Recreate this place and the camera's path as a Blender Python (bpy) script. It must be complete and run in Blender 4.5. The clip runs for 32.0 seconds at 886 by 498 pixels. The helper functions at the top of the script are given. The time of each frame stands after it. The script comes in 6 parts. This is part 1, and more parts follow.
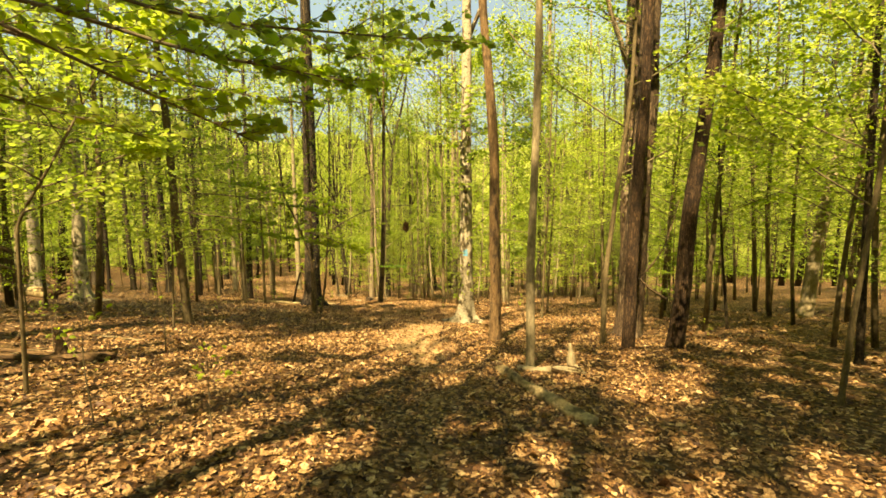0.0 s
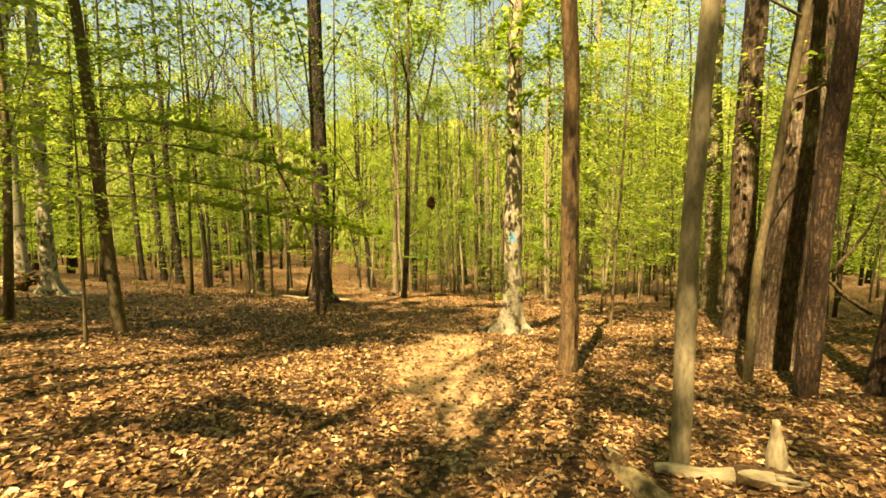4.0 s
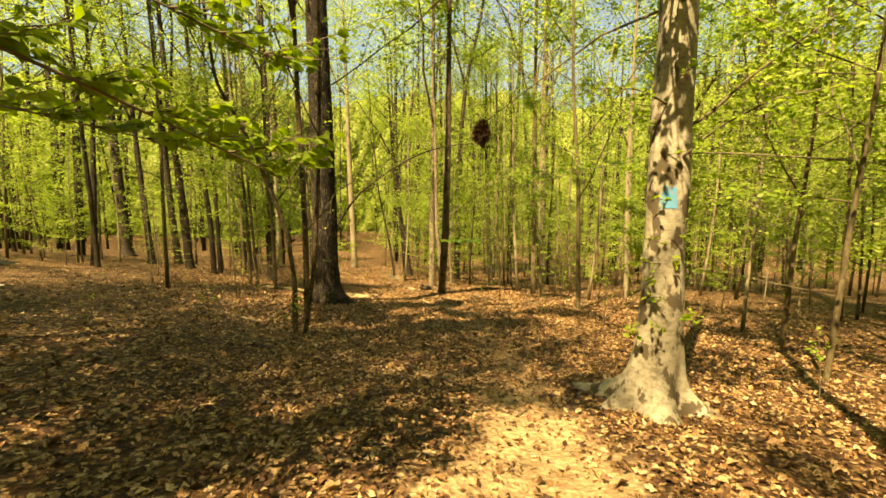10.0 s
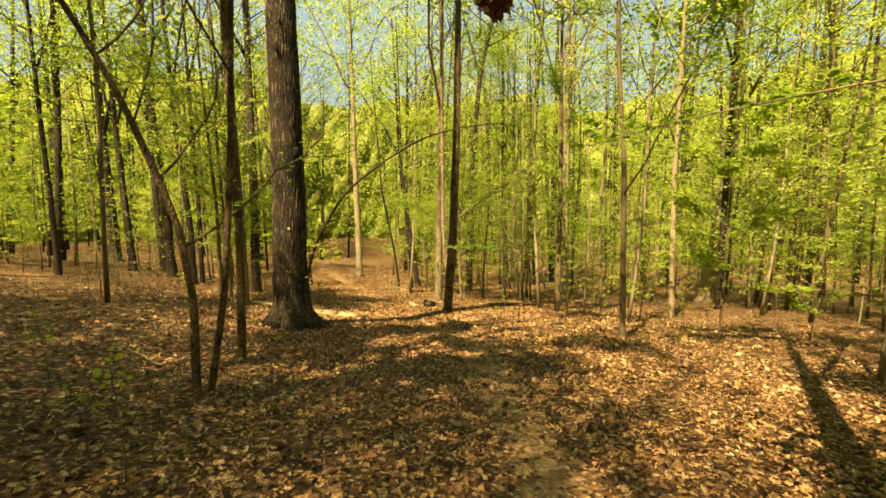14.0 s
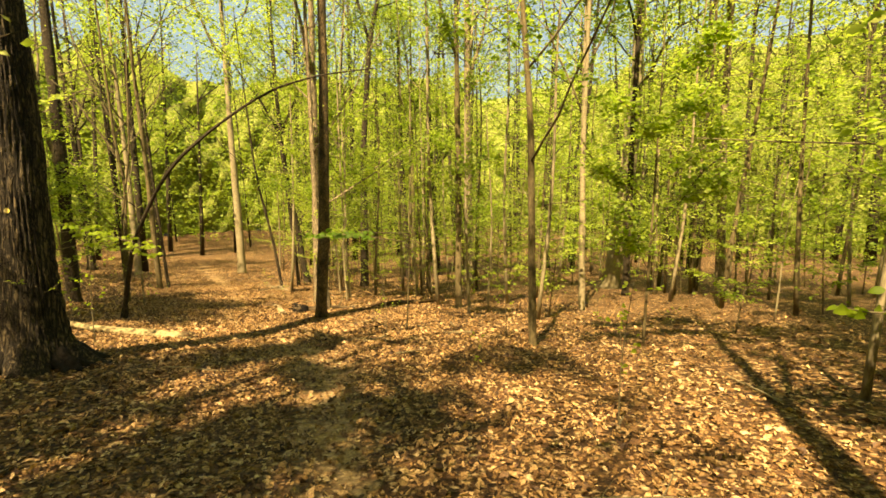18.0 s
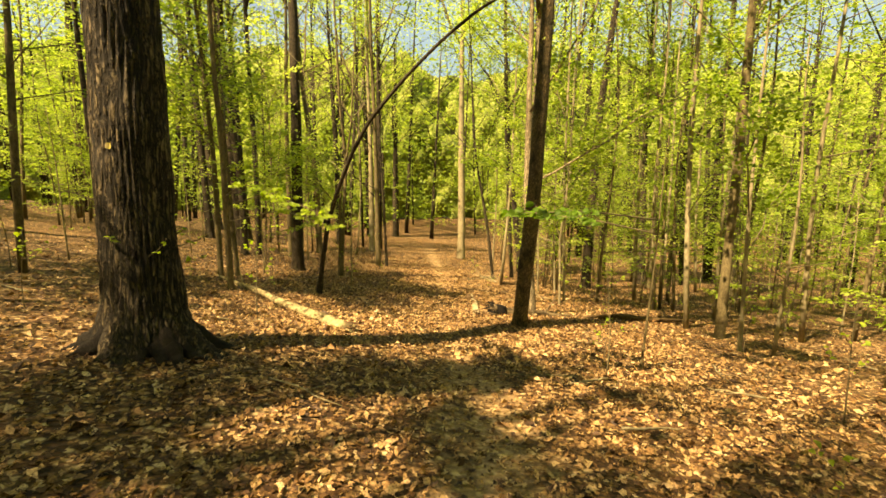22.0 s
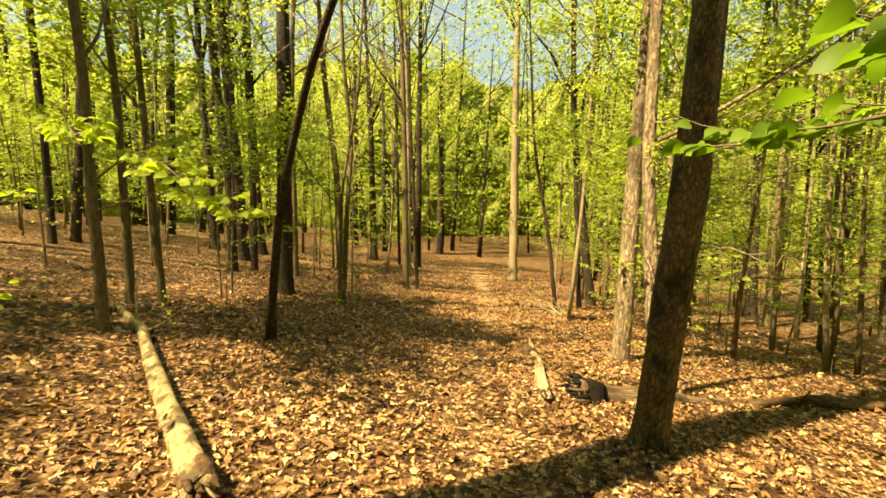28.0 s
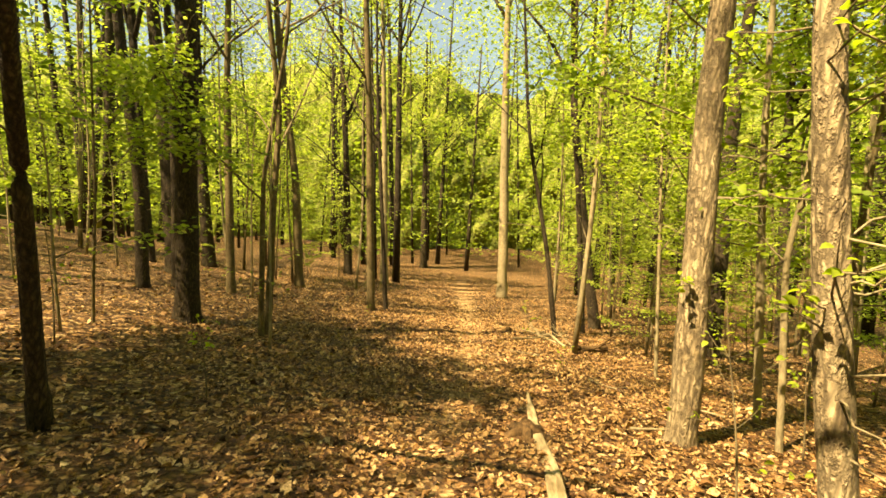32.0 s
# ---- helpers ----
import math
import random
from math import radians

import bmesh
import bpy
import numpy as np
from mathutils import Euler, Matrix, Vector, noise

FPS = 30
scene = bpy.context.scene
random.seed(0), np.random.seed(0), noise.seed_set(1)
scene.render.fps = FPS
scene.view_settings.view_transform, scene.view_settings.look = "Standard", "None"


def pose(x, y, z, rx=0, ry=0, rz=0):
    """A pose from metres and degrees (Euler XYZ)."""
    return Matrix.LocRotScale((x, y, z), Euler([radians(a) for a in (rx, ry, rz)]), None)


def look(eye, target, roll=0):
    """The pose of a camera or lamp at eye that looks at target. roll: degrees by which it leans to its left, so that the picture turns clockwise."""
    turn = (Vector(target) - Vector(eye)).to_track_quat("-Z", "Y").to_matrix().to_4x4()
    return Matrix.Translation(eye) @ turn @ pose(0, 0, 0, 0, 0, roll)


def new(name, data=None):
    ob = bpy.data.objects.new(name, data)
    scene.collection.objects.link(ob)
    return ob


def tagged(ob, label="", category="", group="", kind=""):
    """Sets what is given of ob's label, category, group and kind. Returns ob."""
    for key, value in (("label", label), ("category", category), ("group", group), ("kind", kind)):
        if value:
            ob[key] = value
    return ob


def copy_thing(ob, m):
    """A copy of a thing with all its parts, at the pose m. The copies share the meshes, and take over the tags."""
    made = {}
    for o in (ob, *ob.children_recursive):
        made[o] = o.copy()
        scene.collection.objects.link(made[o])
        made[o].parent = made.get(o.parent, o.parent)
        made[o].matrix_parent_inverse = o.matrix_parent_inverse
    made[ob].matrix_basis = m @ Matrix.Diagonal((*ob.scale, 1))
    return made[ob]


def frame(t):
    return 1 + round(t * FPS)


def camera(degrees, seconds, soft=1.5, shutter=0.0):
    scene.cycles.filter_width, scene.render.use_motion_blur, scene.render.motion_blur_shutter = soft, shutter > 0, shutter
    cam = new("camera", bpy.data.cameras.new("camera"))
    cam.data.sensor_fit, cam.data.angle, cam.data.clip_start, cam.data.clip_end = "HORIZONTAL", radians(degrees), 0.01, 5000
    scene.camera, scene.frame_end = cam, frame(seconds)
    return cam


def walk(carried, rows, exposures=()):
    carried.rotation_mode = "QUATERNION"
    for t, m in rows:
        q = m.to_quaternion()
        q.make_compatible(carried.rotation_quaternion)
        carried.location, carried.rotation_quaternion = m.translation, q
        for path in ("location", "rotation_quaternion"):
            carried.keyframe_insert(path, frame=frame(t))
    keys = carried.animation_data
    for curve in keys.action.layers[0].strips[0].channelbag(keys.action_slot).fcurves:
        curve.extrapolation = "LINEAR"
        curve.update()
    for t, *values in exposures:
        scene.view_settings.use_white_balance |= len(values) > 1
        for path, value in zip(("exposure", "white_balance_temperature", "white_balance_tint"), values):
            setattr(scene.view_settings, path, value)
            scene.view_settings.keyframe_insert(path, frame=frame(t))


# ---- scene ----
cam = camera(86.1, 32.0, soft=1.65)
METRES, EYE, TILT, LEAN, TURN = 27.1, 1.6, -9.3, 0.0, 0.0
ROWS = [
    (0.0, 0.0, 0.0, 0.0, 0.01, 3.66, 0.1),
    (0.5, -0.0036, 0.0163, 0.0004, 1.41, 3.8, -0.11),
    (1.0, -0.0039, 0.0329, 0.0005, 2.91, 3.86, -0.43),
    (1.5, -0.0039, 0.0496, 0.0017, 4.95, 3.6, -0.74),
    (2.0, -0.0078, 0.0659, 0.0027, 6.03, 3.19, -1.01),
    (2.5, -0.0071, 0.0862, 0.0021, 5.36, 3.15, -0.86),
    (3.0, -0.0078, 0.1021, 0.0031, 4.04, 2.66, -0.51),
    (3.5, -0.0046, 0.1208, 0.0021, 3.53, 2.79, -0.47),
    (5.5, -0.018, 0.1828, 0.004, 5.28, 2.28, -0.61),
    (6.0, -0.0156, 0.2006, 0.0052, 7.01, 2.22, -0.96),
    (6.5, -0.0194, 0.218, 0.0055, 8.31, 1.28, -1.25),
    (7.0, -0.0178, 0.2375, 0.0043, 9.64, 0.74, -1.52),
    (7.5, -0.0222, 0.2539, 0.0047, 9.63, 0.49, -1.46),
    (8.0, -0.0197, 0.2724, 0.0048, 8.73, 0.02, -1.28),
    (8.5, -0.0227, 0.2885, 0.0049, 7.41, -0.79, -1.02),
    (9.0, -0.0224, 0.3062, 0.0049, 7.52, -1.37, -1.08),
    (9.5, -0.0243, 0.322, 0.0061, 7.8, -0.83, -1.07),
    (10.0, -0.0263, 0.3368, 0.0075, 8.89, 0.71, -1.26),
    (10.5, -0.0252, 0.3538, 0.008, 9.81, 2.43, -1.36),
    (11.0, -0.0293, 0.3669, 0.0086, 8.49, 3.6, -1.18),
    (11.5, -0.0277, 0.3827, 0.0074, 7.27, 2.87, -0.86),
    (12.0, -0.0306, 0.3966, 0.0076, 5.59, 3.17, -0.54),
    (12.5, -0.0288, 0.4121, 0.0074, 7.31, 2.29, -0.91),
    (13.0, -0.029, 0.4278, 0.0083, 7.91, 1.88, -1.02),
    (13.5, -0.0311, 0.4411, 0.0089, 9.33, 1.67, -1.36),
    (15.5, -0.0412, 0.4981, 0.0101, 12.51, 1.68, -2.23),
    (16.0, -0.0381, 0.5128, 0.0087, 11.71, 1.56, -2.06),
    (16.5, -0.034, 0.5273, 0.0087, 4.22, 2.14, -0.63),
    (17.0, -0.0257, 0.5405, 0.0101, -0.88, 1.85, 0.21),
    (17.5, -0.0196, 0.5511, 0.0119, -1.37, 1.8, 0.3),
    (18.0, -0.0181, 0.565, 0.0118, 0.01, 0.58, 0.04),
    (18.5, -0.0136, 0.5806, 0.0107, 3.95, -2.53, -0.72),
    (19.0, -0.0138, 0.5945, 0.0119, 9.71, -1.7, -1.72),
    (19.5, -0.0178, 0.6087, 0.0112, 17.47, -0.87, -3.13),
    (20.0, -0.0204, 0.6234, 0.0112, 22.94, -0.99, -4.1),
    (20.5, -0.0237, 0.6357, 0.0117, 25.21, -0.52, -4.51),
    (21.0, -0.0239, 0.6516, 0.0107, 25.4, -1.92, -4.61),
    (21.5, -0.0305, 0.6659, 0.0102, 25.57, -2.21, -4.74),
    (22.0, -0.034, 0.6822, 0.0092, 26.72, -1.21, -4.95),
    (22.5, -0.0422, 0.6958, 0.0084, 26.9, -1.07, -4.95),
    (23.0, -0.0483, 0.7111, 0.0079, 29.96, -1.69, -5.51),
    (23.5, -0.0565, 0.7233, 0.0082, 31.51, 0.13, -5.72),
    (24.0, -0.0623, 0.7376, 0.0067, 31.34, 0.98, -5.7),
    (24.5, -0.0672, 0.7513, 0.0082, 30.51, 1.1, -5.53),
    (26.5, -0.0901, 0.8087, 0.007, 31.5, 0.85, -5.71),
    (27.0, -0.0978, 0.8219, 0.0067, 32.21, 0.58, -5.83),
    (27.5, -0.1036, 0.8363, 0.0051, 33.15, 0.53, -5.95),
    (28.0, -0.1109, 0.8477, 0.0051, 32.86, 0.56, -5.92),
    (28.5, -0.1128, 0.8621, 0.0051, 32.2, 0.8, -5.89),
    (29.0, -0.118, 0.8751, 0.0059, 31.85, 0.29, -5.92),
    (29.5, -0.1239, 0.8899, 0.0052, 31.36, -0.18, -5.97),
    (30.0, -0.1294, 0.9059, 0.0057, 31.75, 0.16, -6.07),
    (30.5, -0.1366, 0.916, 0.0066, 31.99, 0.64, -6.14),
    (31.0, -0.1426, 0.9306, 0.0067, 32.59, 1.03, -6.26),
    (31.5, -0.152, 0.9408, 0.0065, 32.92, 1.94, -6.33),
    (32.0, -0.1596, 0.9529, 0.0062, 31.54, 2.38, -6.2),
]
walk(cam, [(t, pose(0, 0, EYE, TILT, LEAN, TURN) @ pose(METRES * x, METRES * y, METRES * z, 90 + pitch, roll, yaw)) for t, x, y, z, yaw, pitch, roll in ROWS], exposures=((0.0, 2.14, 10500, 11), (4.5, 2.10, 10500, 11), (8.0, 2.0, 10500, 11), (14.0, 1.96, 10500, 11), (20.0, 2.08, 10500, 11), (32.0, 2.15, 10500, 11)))

# ---- world, sun ----
SUN_FROM = 202.5   # compass bearing of the sun, from +y towards +x
SUN_HIGH = 55.0
world = bpy.data.worlds.new("sky")
scene.world = world
world.use_nodes = True
wn = world.node_tree
sky = wn.nodes.new("ShaderNodeTexSky")
sky.sky_type = "NISHITA"
sky.sun_disc = False
sky.sun_elevation = radians(SUN_HIGH)
sky.sun_rotation = radians(SUN_FROM)
sky.air_density, sky.dust_density, sky.ozone_density = 1.0, 1.2, 1.0
wn.nodes["Background"].inputs[1].default_value = 0.05
# thin bright clouds over the blue
tcw = wn.nodes.new("ShaderNodeTexCoord")
puff = wn.nodes.new("ShaderNodeTexNoise")
puff.inputs["Scale"].default_value, puff.inputs["Detail"].default_value = 2.6, 7
wn.links.new(tcw.outputs["Generated"], puff.inputs["Vector"])
cover = wn.nodes.new("ShaderNodeValToRGB")
cover.color_ramp.elements[0].position, cover.color_ramp.elements[1].position = 0.30, 0.52
wn.links.new(puff.outputs[0], cover.inputs[0])
cloud = wn.nodes.new("ShaderNodeMix")
cloud.data_type = "RGBA"
cloud.inputs[7].default_value = (2.05, 3.4, 4.8, 1)
wn.links.new(cover.outputs[0], cloud.inputs[0])
wn.links.new(sky.outputs[0], cloud.inputs[6])
wn.links.new(cloud.outputs[2], wn.nodes["Background"].inputs[0])
sun_data = bpy.data.lights.new("sun", "SUN")
sun_data.energy, sun_data.angle, sun_data.color = 5.0, radians(0.55), (1.0, 0.90, 0.72)
sun = new("sun", sun_data)
a, e = radians(SUN_FROM), radians(SUN_HIGH)
sun.matrix_world = look((math.sin(a) * 40 * math.cos(e), math.cos(a) * 40 * math.cos(e), 40 * math.sin(e)), (0, 0, 0))

# ---- materials ----


def mat(name, rough=0.8):
    m = bpy.data.materials.new(name)
    m.use_nodes = True
    b = m.node_tree.nodes["Principled BSDF"]
    b.inputs["Roughness"].default_value = rough
    b.inputs["Specular IOR Level"].default_value = 0.25
    return m, m.node_tree, b


def coords(nt, scale):
    tc = nt.nodes.new("ShaderNodeTexCoord")
    mp = nt.nodes.new("ShaderNodeMapping")
    mp.inputs["Scale"].default_value = scale
    nt.links.new(tc.outputs["Object"], mp.inputs[0])
    return mp.outputs[0]


def noise_tex(nt, where, scale, detail=4, rough=0.6):
    n = nt.nodes.new("ShaderNodeTexNoise")
    n.inputs["Scale"].default_value, n.inputs["Detail"].default_value, n.inputs["Roughness"].default_value = scale, detail, rough
    nt.links.new(where, n.inputs["Vector"])
    return n.outputs[0]


def ramp(nt, fac, *stops):
    r = nt.nodes.new("ShaderNodeValToRGB")
    el = r.color_ramp.elements
    while len(el) < len(stops):
        el.new(0.5)
    for s, (p, c) in zip(el, stops):
        s.position, s.color = p, (*c, 1)
    nt.links.new(fac, r.inputs[0])
    return r.outputs[0]


def mixed(nt, fac, c1, c2, how="MIX"):
    m = nt.nodes.new("ShaderNodeMix")
    m.data_type, m.blend_type = "RGBA", how
    for sock, v in ((m.inputs[0], fac), (m.inputs[6], c1), (m.inputs[7], c2)):
        if hasattr(v, "is_linked"):
            nt.links.new(v, sock)
        else:
            sock.default_value = v if isinstance(v, float) else (*v, 1)
    return m.outputs[2]


def bumped(nt, bsdf, height, strength, distance):
    b = nt.nodes.new("ShaderNodeBump")
    b.inputs["Strength"].default_value, b.inputs["Distance"].default_value = strength, distance
    nt.links.new(height, b.inputs["Height"])
    nt.links.new(b.outputs[0], bsdf.inputs["Normal"])


def bark_mat(name, dark, mid, light, stretch=6.0, scale=9.0, patch=None, patch_at=(0.55, 0.66), patch_scale=1.6, depth=0.02, moss=0.0, plates=None):
    m, nt, b = mat(name, 0.85)
    up = coords(nt, (1, 1, 1 / stretch))
    even = coords(nt, (1, 1, 0.55))
    grain = noise_tex(nt, up, scale, 6, 0.65)
    broad = noise_tex(nt, even, 2.3, 4, 0.6)
    col = ramp(nt, grain, (0.36, dark), (0.48, mid), (0.64, light))
    col = mixed(nt, 0.35, col, ramp(nt, broad, (0.3, dark), (0.7, light)))
    if patch:
        where = noise_tex(nt, even, patch_scale, 5, 0.62)
        col = mixed(nt, ramp(nt, where, (patch_at[0], (0, 0, 0)), (patch_at[1], (1, 1, 1))), col, patch)
    if moss:
        green = noise_tex(nt, even, 1.1, 5, 0.7)
        col = mixed(nt, ramp(nt, green, (0.55, (0, 0, 0)), (0.75, (moss, moss, moss))), col, (0.07, 0.10, 0.025))
    nt.links.new(col, b.inputs["Base Color"])
    if plates:
        # long scales of bark with dark cracks between them
        wide, tall, crack = plates
        cell = coords(nt, (1 / wide, 1 / wide, 1 / tall))
        wob = noise_tex(nt, even, 14.0, 4, 0.7)
        vadd = nt.nodes.new("ShaderNodeMix")
        vadd.data_type = "VECTOR"
        vadd.inputs[0].default_value = 0.40
        nt.links.new(cell, vadd.inputs[4])
        off = nt.nodes.new("ShaderNodeVectorMath")
        off.operation = "SCALE"
        off.inputs["Scale"].default_value = 6.0
        nt.links.new(wob, off.inputs[0])
        both = nt.nodes.new("ShaderNodeVectorMath")
        both.operation = "ADD"
        nt.links.new(cell, both.inputs[0])
        nt.links.new(off.outputs[0], both.inputs[1])
        nt.links.new(both.outputs[0], vadd.inputs[5])
        vor = nt.nodes.new("ShaderNodeTexVoronoi")
        vor.feature = "DISTANCE_TO_EDGE"
        vor.inputs["Scale"].default_value = 1.0
        nt.links.new(vadd.outputs[1], vor.inputs["Vector"])
        gap = ramp(nt, vor.outputs["Distance"], (0.0, (crack, crack, crack)), (0.08, (crack * 1.4, crack * 1.4, crack * 1.4)), (0.34, (1, 1, 1)))
        col = mixed(nt, 1.0, col, gap, "MULTIPLY")
        nt.links.new(col, b.inputs["Base Color"])
        high = mixed(nt, 0.25, gap, grain)
        bumped(nt, b, high, 1.0, depth)
        return m
    bumped(nt, b, grain, 0.9, depth)
    return m


BARK = {
    # the beech's dark patches paint leaf shadows along with lichen
    "beech": bark_mat("beech_bark", (0.13, 0.112, 0.072), (0.28, 0.245, 0.165), (0.42, 0.37, 0.255), 0.8, 16.0, (0.085, 0.065, 0.035), (0.545, 0.58), 5.0, 0.008),
    "smooth": bark_mat("young_bark", (0.043, 0.031, 0.014), (0.093, 0.070, 0.033), (0.170, 0.132, 0.065), 2.5, 34.0, (0.06, 0.05, 0.027), (0.58, 0.70), 3.0, 0.008, 0.4),
    "dark": bark_mat("dark_bark", (0.016, 0.010, 0.005), (0.045, 0.032, 0.016), (0.110, 0.080, 0.042), 3.0, 38.0, None, depth=0.02, moss=0.25, plates=(0.03, 0.10, 0.35)),
    "shag": bark_mat("shaggy_bark", (0.10, 0.070, 0.038), (0.30, 0.225, 0.130), (0.54, 0.435, 0.270), 2.5, 26.0, (0.13, 0.09, 0.05), (0.58, 0.66), 3.0, 0.02, plates=(0.05, 0.26, 0.34)),
    "brown": bark_mat("bare_deadwood", (0.055, 0.030, 0.012), (0.145, 0.086, 0.036), (0.27, 0.178, 0.085), 4.0, 24.0, (0.075, 0.05, 0.027), (0.54, 0.62), 4.5, 0.02, plates=(0.12, 0.75, 0.55)),
    "pale": bark_mat("pale_bark", (0.108, 0.086, 0.048), (0.216, 0.176, 0.101), (0.317, 0.266, 0.157), 3.0, 34.0, (0.12, 0.095, 0.051), (0.58, 0.68), 2.5, 0.01),
    "oak": bark_mat("oak_bark", (0.030, 0.020, 0.010), (0.110, 0.080, 0.043), (0.25, 0.19, 0.112), 3.5, 38.0, None, depth=0.045, plates=(0.040, 0.32, 0.10)),
    "umber": bark_mat("brown_bark", (0.045, 0.027, 0.012), (0.165, 0.108, 0.050), (0.33, 0.23, 0.115), 1.8, 60.0, (0.055, 0.042, 0.018), (0.48, 0.62), 7.0, 0.03, 0.25, plates=(0.034, 0.08, 0.4)),
    "russet": bark_mat("reddish_bark", (0.018, 0.009, 0.004), (0.062, 0.034, 0.015), (0.150, 0.090, 0.042), 2.6, 40.0, (0.03, 0.018, 0.009), (0.55, 0.66), 3.0, 0.02, plates=(0.045, 0.24, 0.25)),
    "rust": bark_mat("flaking_bark", (0.030, 0.017, 0.009), (0.115, 0.072, 0.038), (0.24, 0.165, 0.092), 2.6, 26.0, (0.34, 0.265, 0.165), (0.55, 0.63), 2.6, 0.02, plates=(0.05, 0.30, 0.3)),
    "log": bark_mat("log_bark", (0.075, 0.056, 0.026), (0.23, 0.175, 0.085), (0.38, 0.30, 0.155), 1.2, 22.0, (0.06, 0.044, 0.019), (0.48, 0.60), 7.0, 0.014, 0.6),
    "bleached": bark_mat("bleached_wood", (0.12, 0.086, 0.043), (0.27, 0.21, 0.118), (0.40, 0.33, 0.20), 5.0, 18.0, (0.16, 0.115, 0.06), (0.60, 0.68), 3.5, 0.012),
    "grey_wood": bark_mat("weathered_wood", (0.014, 0.009, 0.004), (0.095, 0.063, 0.032), (0.24, 0.172, 0.095), 9.0, 34.0, (0.055, 0.036, 0.019), (0.52, 0.64), 3.0, 0.03),
    "rot": bark_mat("rotten_wood", (0.012, 0.007, 0.003), (0.055, 0.030, 0.012), (0.150, 0.088, 0.036), 3.0, 30.0, None, depth=0.03),
    # near-black: rot on a log's end, and painted shade at the oak's foot
    "black_rot_shade": bark_mat("black_rot_and_foot_shade", (0.0015, 0.001, 0.0005), (0.006, 0.004, 0.002), (0.024, 0.016, 0.008), 1.2, 55.0, None, depth=0.05),
    "twig": bark_mat("twig_bark", (0.05, 0.04, 0.022), (0.11, 0.085, 0.047), (0.2, 0.16, 0.086), 2.0, 12.0, None, depth=0.004),
}


def leaf_mat(name, *stops, glow=0.5, rough=0.55, spread=0.45, mottle=0.0):
    m, nt, b = mat(name, rough)
    geo = nt.nodes.new("ShaderNodeNewGeometry")
    bough = noise_tex(nt, coords(nt, (1, 1, 1)), 0.55, 3)
    info = nt.nodes.new("ShaderNodeObjectInfo")
    mix3 = nt.nodes.new("ShaderNodeMath")
    mix3.operation = "MULTIPLY_ADD"
    nt.links.new(geo.outputs["Random Per Island"], mix3.inputs[0])
    mix3.inputs[1].default_value = spread
    half = nt.nodes.new("ShaderNodeMath")
    half.operation = "MULTIPLY_ADD"
    nt.links.new(bough, half.inputs[0])
    half.inputs[1].default_value = 1.6 * (1 - spread)
    half.inputs[2].default_value = -0.45 * (1 - spread)
    each = nt.nodes.new("ShaderNodeMath")
    each.operation = "MULTIPLY_ADD"
    nt.links.new(info.outputs["Random"], each.inputs[0])
    each.inputs[1].default_value = 0.5 * (1 - spread)
    nt.links.new(half.outputs[0], each.inputs[2])
    nt.links.new(each.outputs[0], mix3.inputs[2])
    col = ramp(nt, mix3.outputs[0], *stops)
    if mottle:
        # spots, veins and decay within a blade
        spot = noise_tex(nt, coords(nt, (1, 1, 1)), 55.0, 5, 0.7)
        low, high = 1 - mottle, 1 + 0.6 * mottle
        col = mixed(nt, 1.0, col, ramp(nt, spot, (0.34, (low, low * 0.95, low * 0.9)), (0.62, (high, high, high))), "MULTIPLY")
    nt.links.new(col, b.inputs["Base Color"])
    tr = nt.nodes.new("ShaderNodeBsdfTranslucent")
    lit = mixed(nt, 1.0, col, (1.75, 1.8, 1.1), "MULTIPLY")
    nt.links.new(lit, tr.inputs[0])
    mx = nt.nodes.new("ShaderNodeMixShader")
    mx.inputs[0].default_value = glow
    nt.links.new(b.outputs[0], mx.inputs[1])
    nt.links.new(tr.outputs[0], mx.inputs[2])
    nt.links.new(mx.outputs[0], nt.nodes["Material Output"].inputs[0])
    return m


LEAF = leaf_mat("spring_leaf", (0.0, (0.045, 0.092, 0.014)), (0.35, (0.15, 0.225, 0.036)), (0.7, (0.275, 0.34, 0.070)), (1.0, (0.43, 0.45, 0.14)), glow=0.54)
LEAF_DEEP = leaf_mat("broad_leaf", (0.0, (0.05, 0.11, 0.016)), (0.6, (0.10, 0.18, 0.022)), (1.0, (0.16, 0.25, 0.03)), glow=0.5)
LEAF_MID = leaf_mat("green_leaf", (0.0, (0.08, 0.14, 0.014)), (0.6, (0.16, 0.235, 0.022)), (1.0, (0.26, 0.32, 0.038)), glow=0.5)
LEAF_NEW = leaf_mat("new_leaf", (0.0, (0.15, 0.24, 0.026)), (1.0, (0.29, 0.36, 0.05)), glow=0.55)
LITTER = leaf_mat("fallen_leaf", (0.0, (0.022, 0.010, 0.004)), (0.26, (0.088, 0.041, 0.015)), (0.54, (0.23, 0.125, 0.049)), (0.82, (0.385, 0.24, 0.110)), (1.0, (0.58, 0.43, 0.245)), glow=0.08, rough=0.6, spread=0.85, mottle=0.72)
DRY = leaf_mat("withered_leaf", (0.0, (0.05, 0.022, 0.012)), (1.0, (0.16, 0.075, 0.035)), glow=0.2)


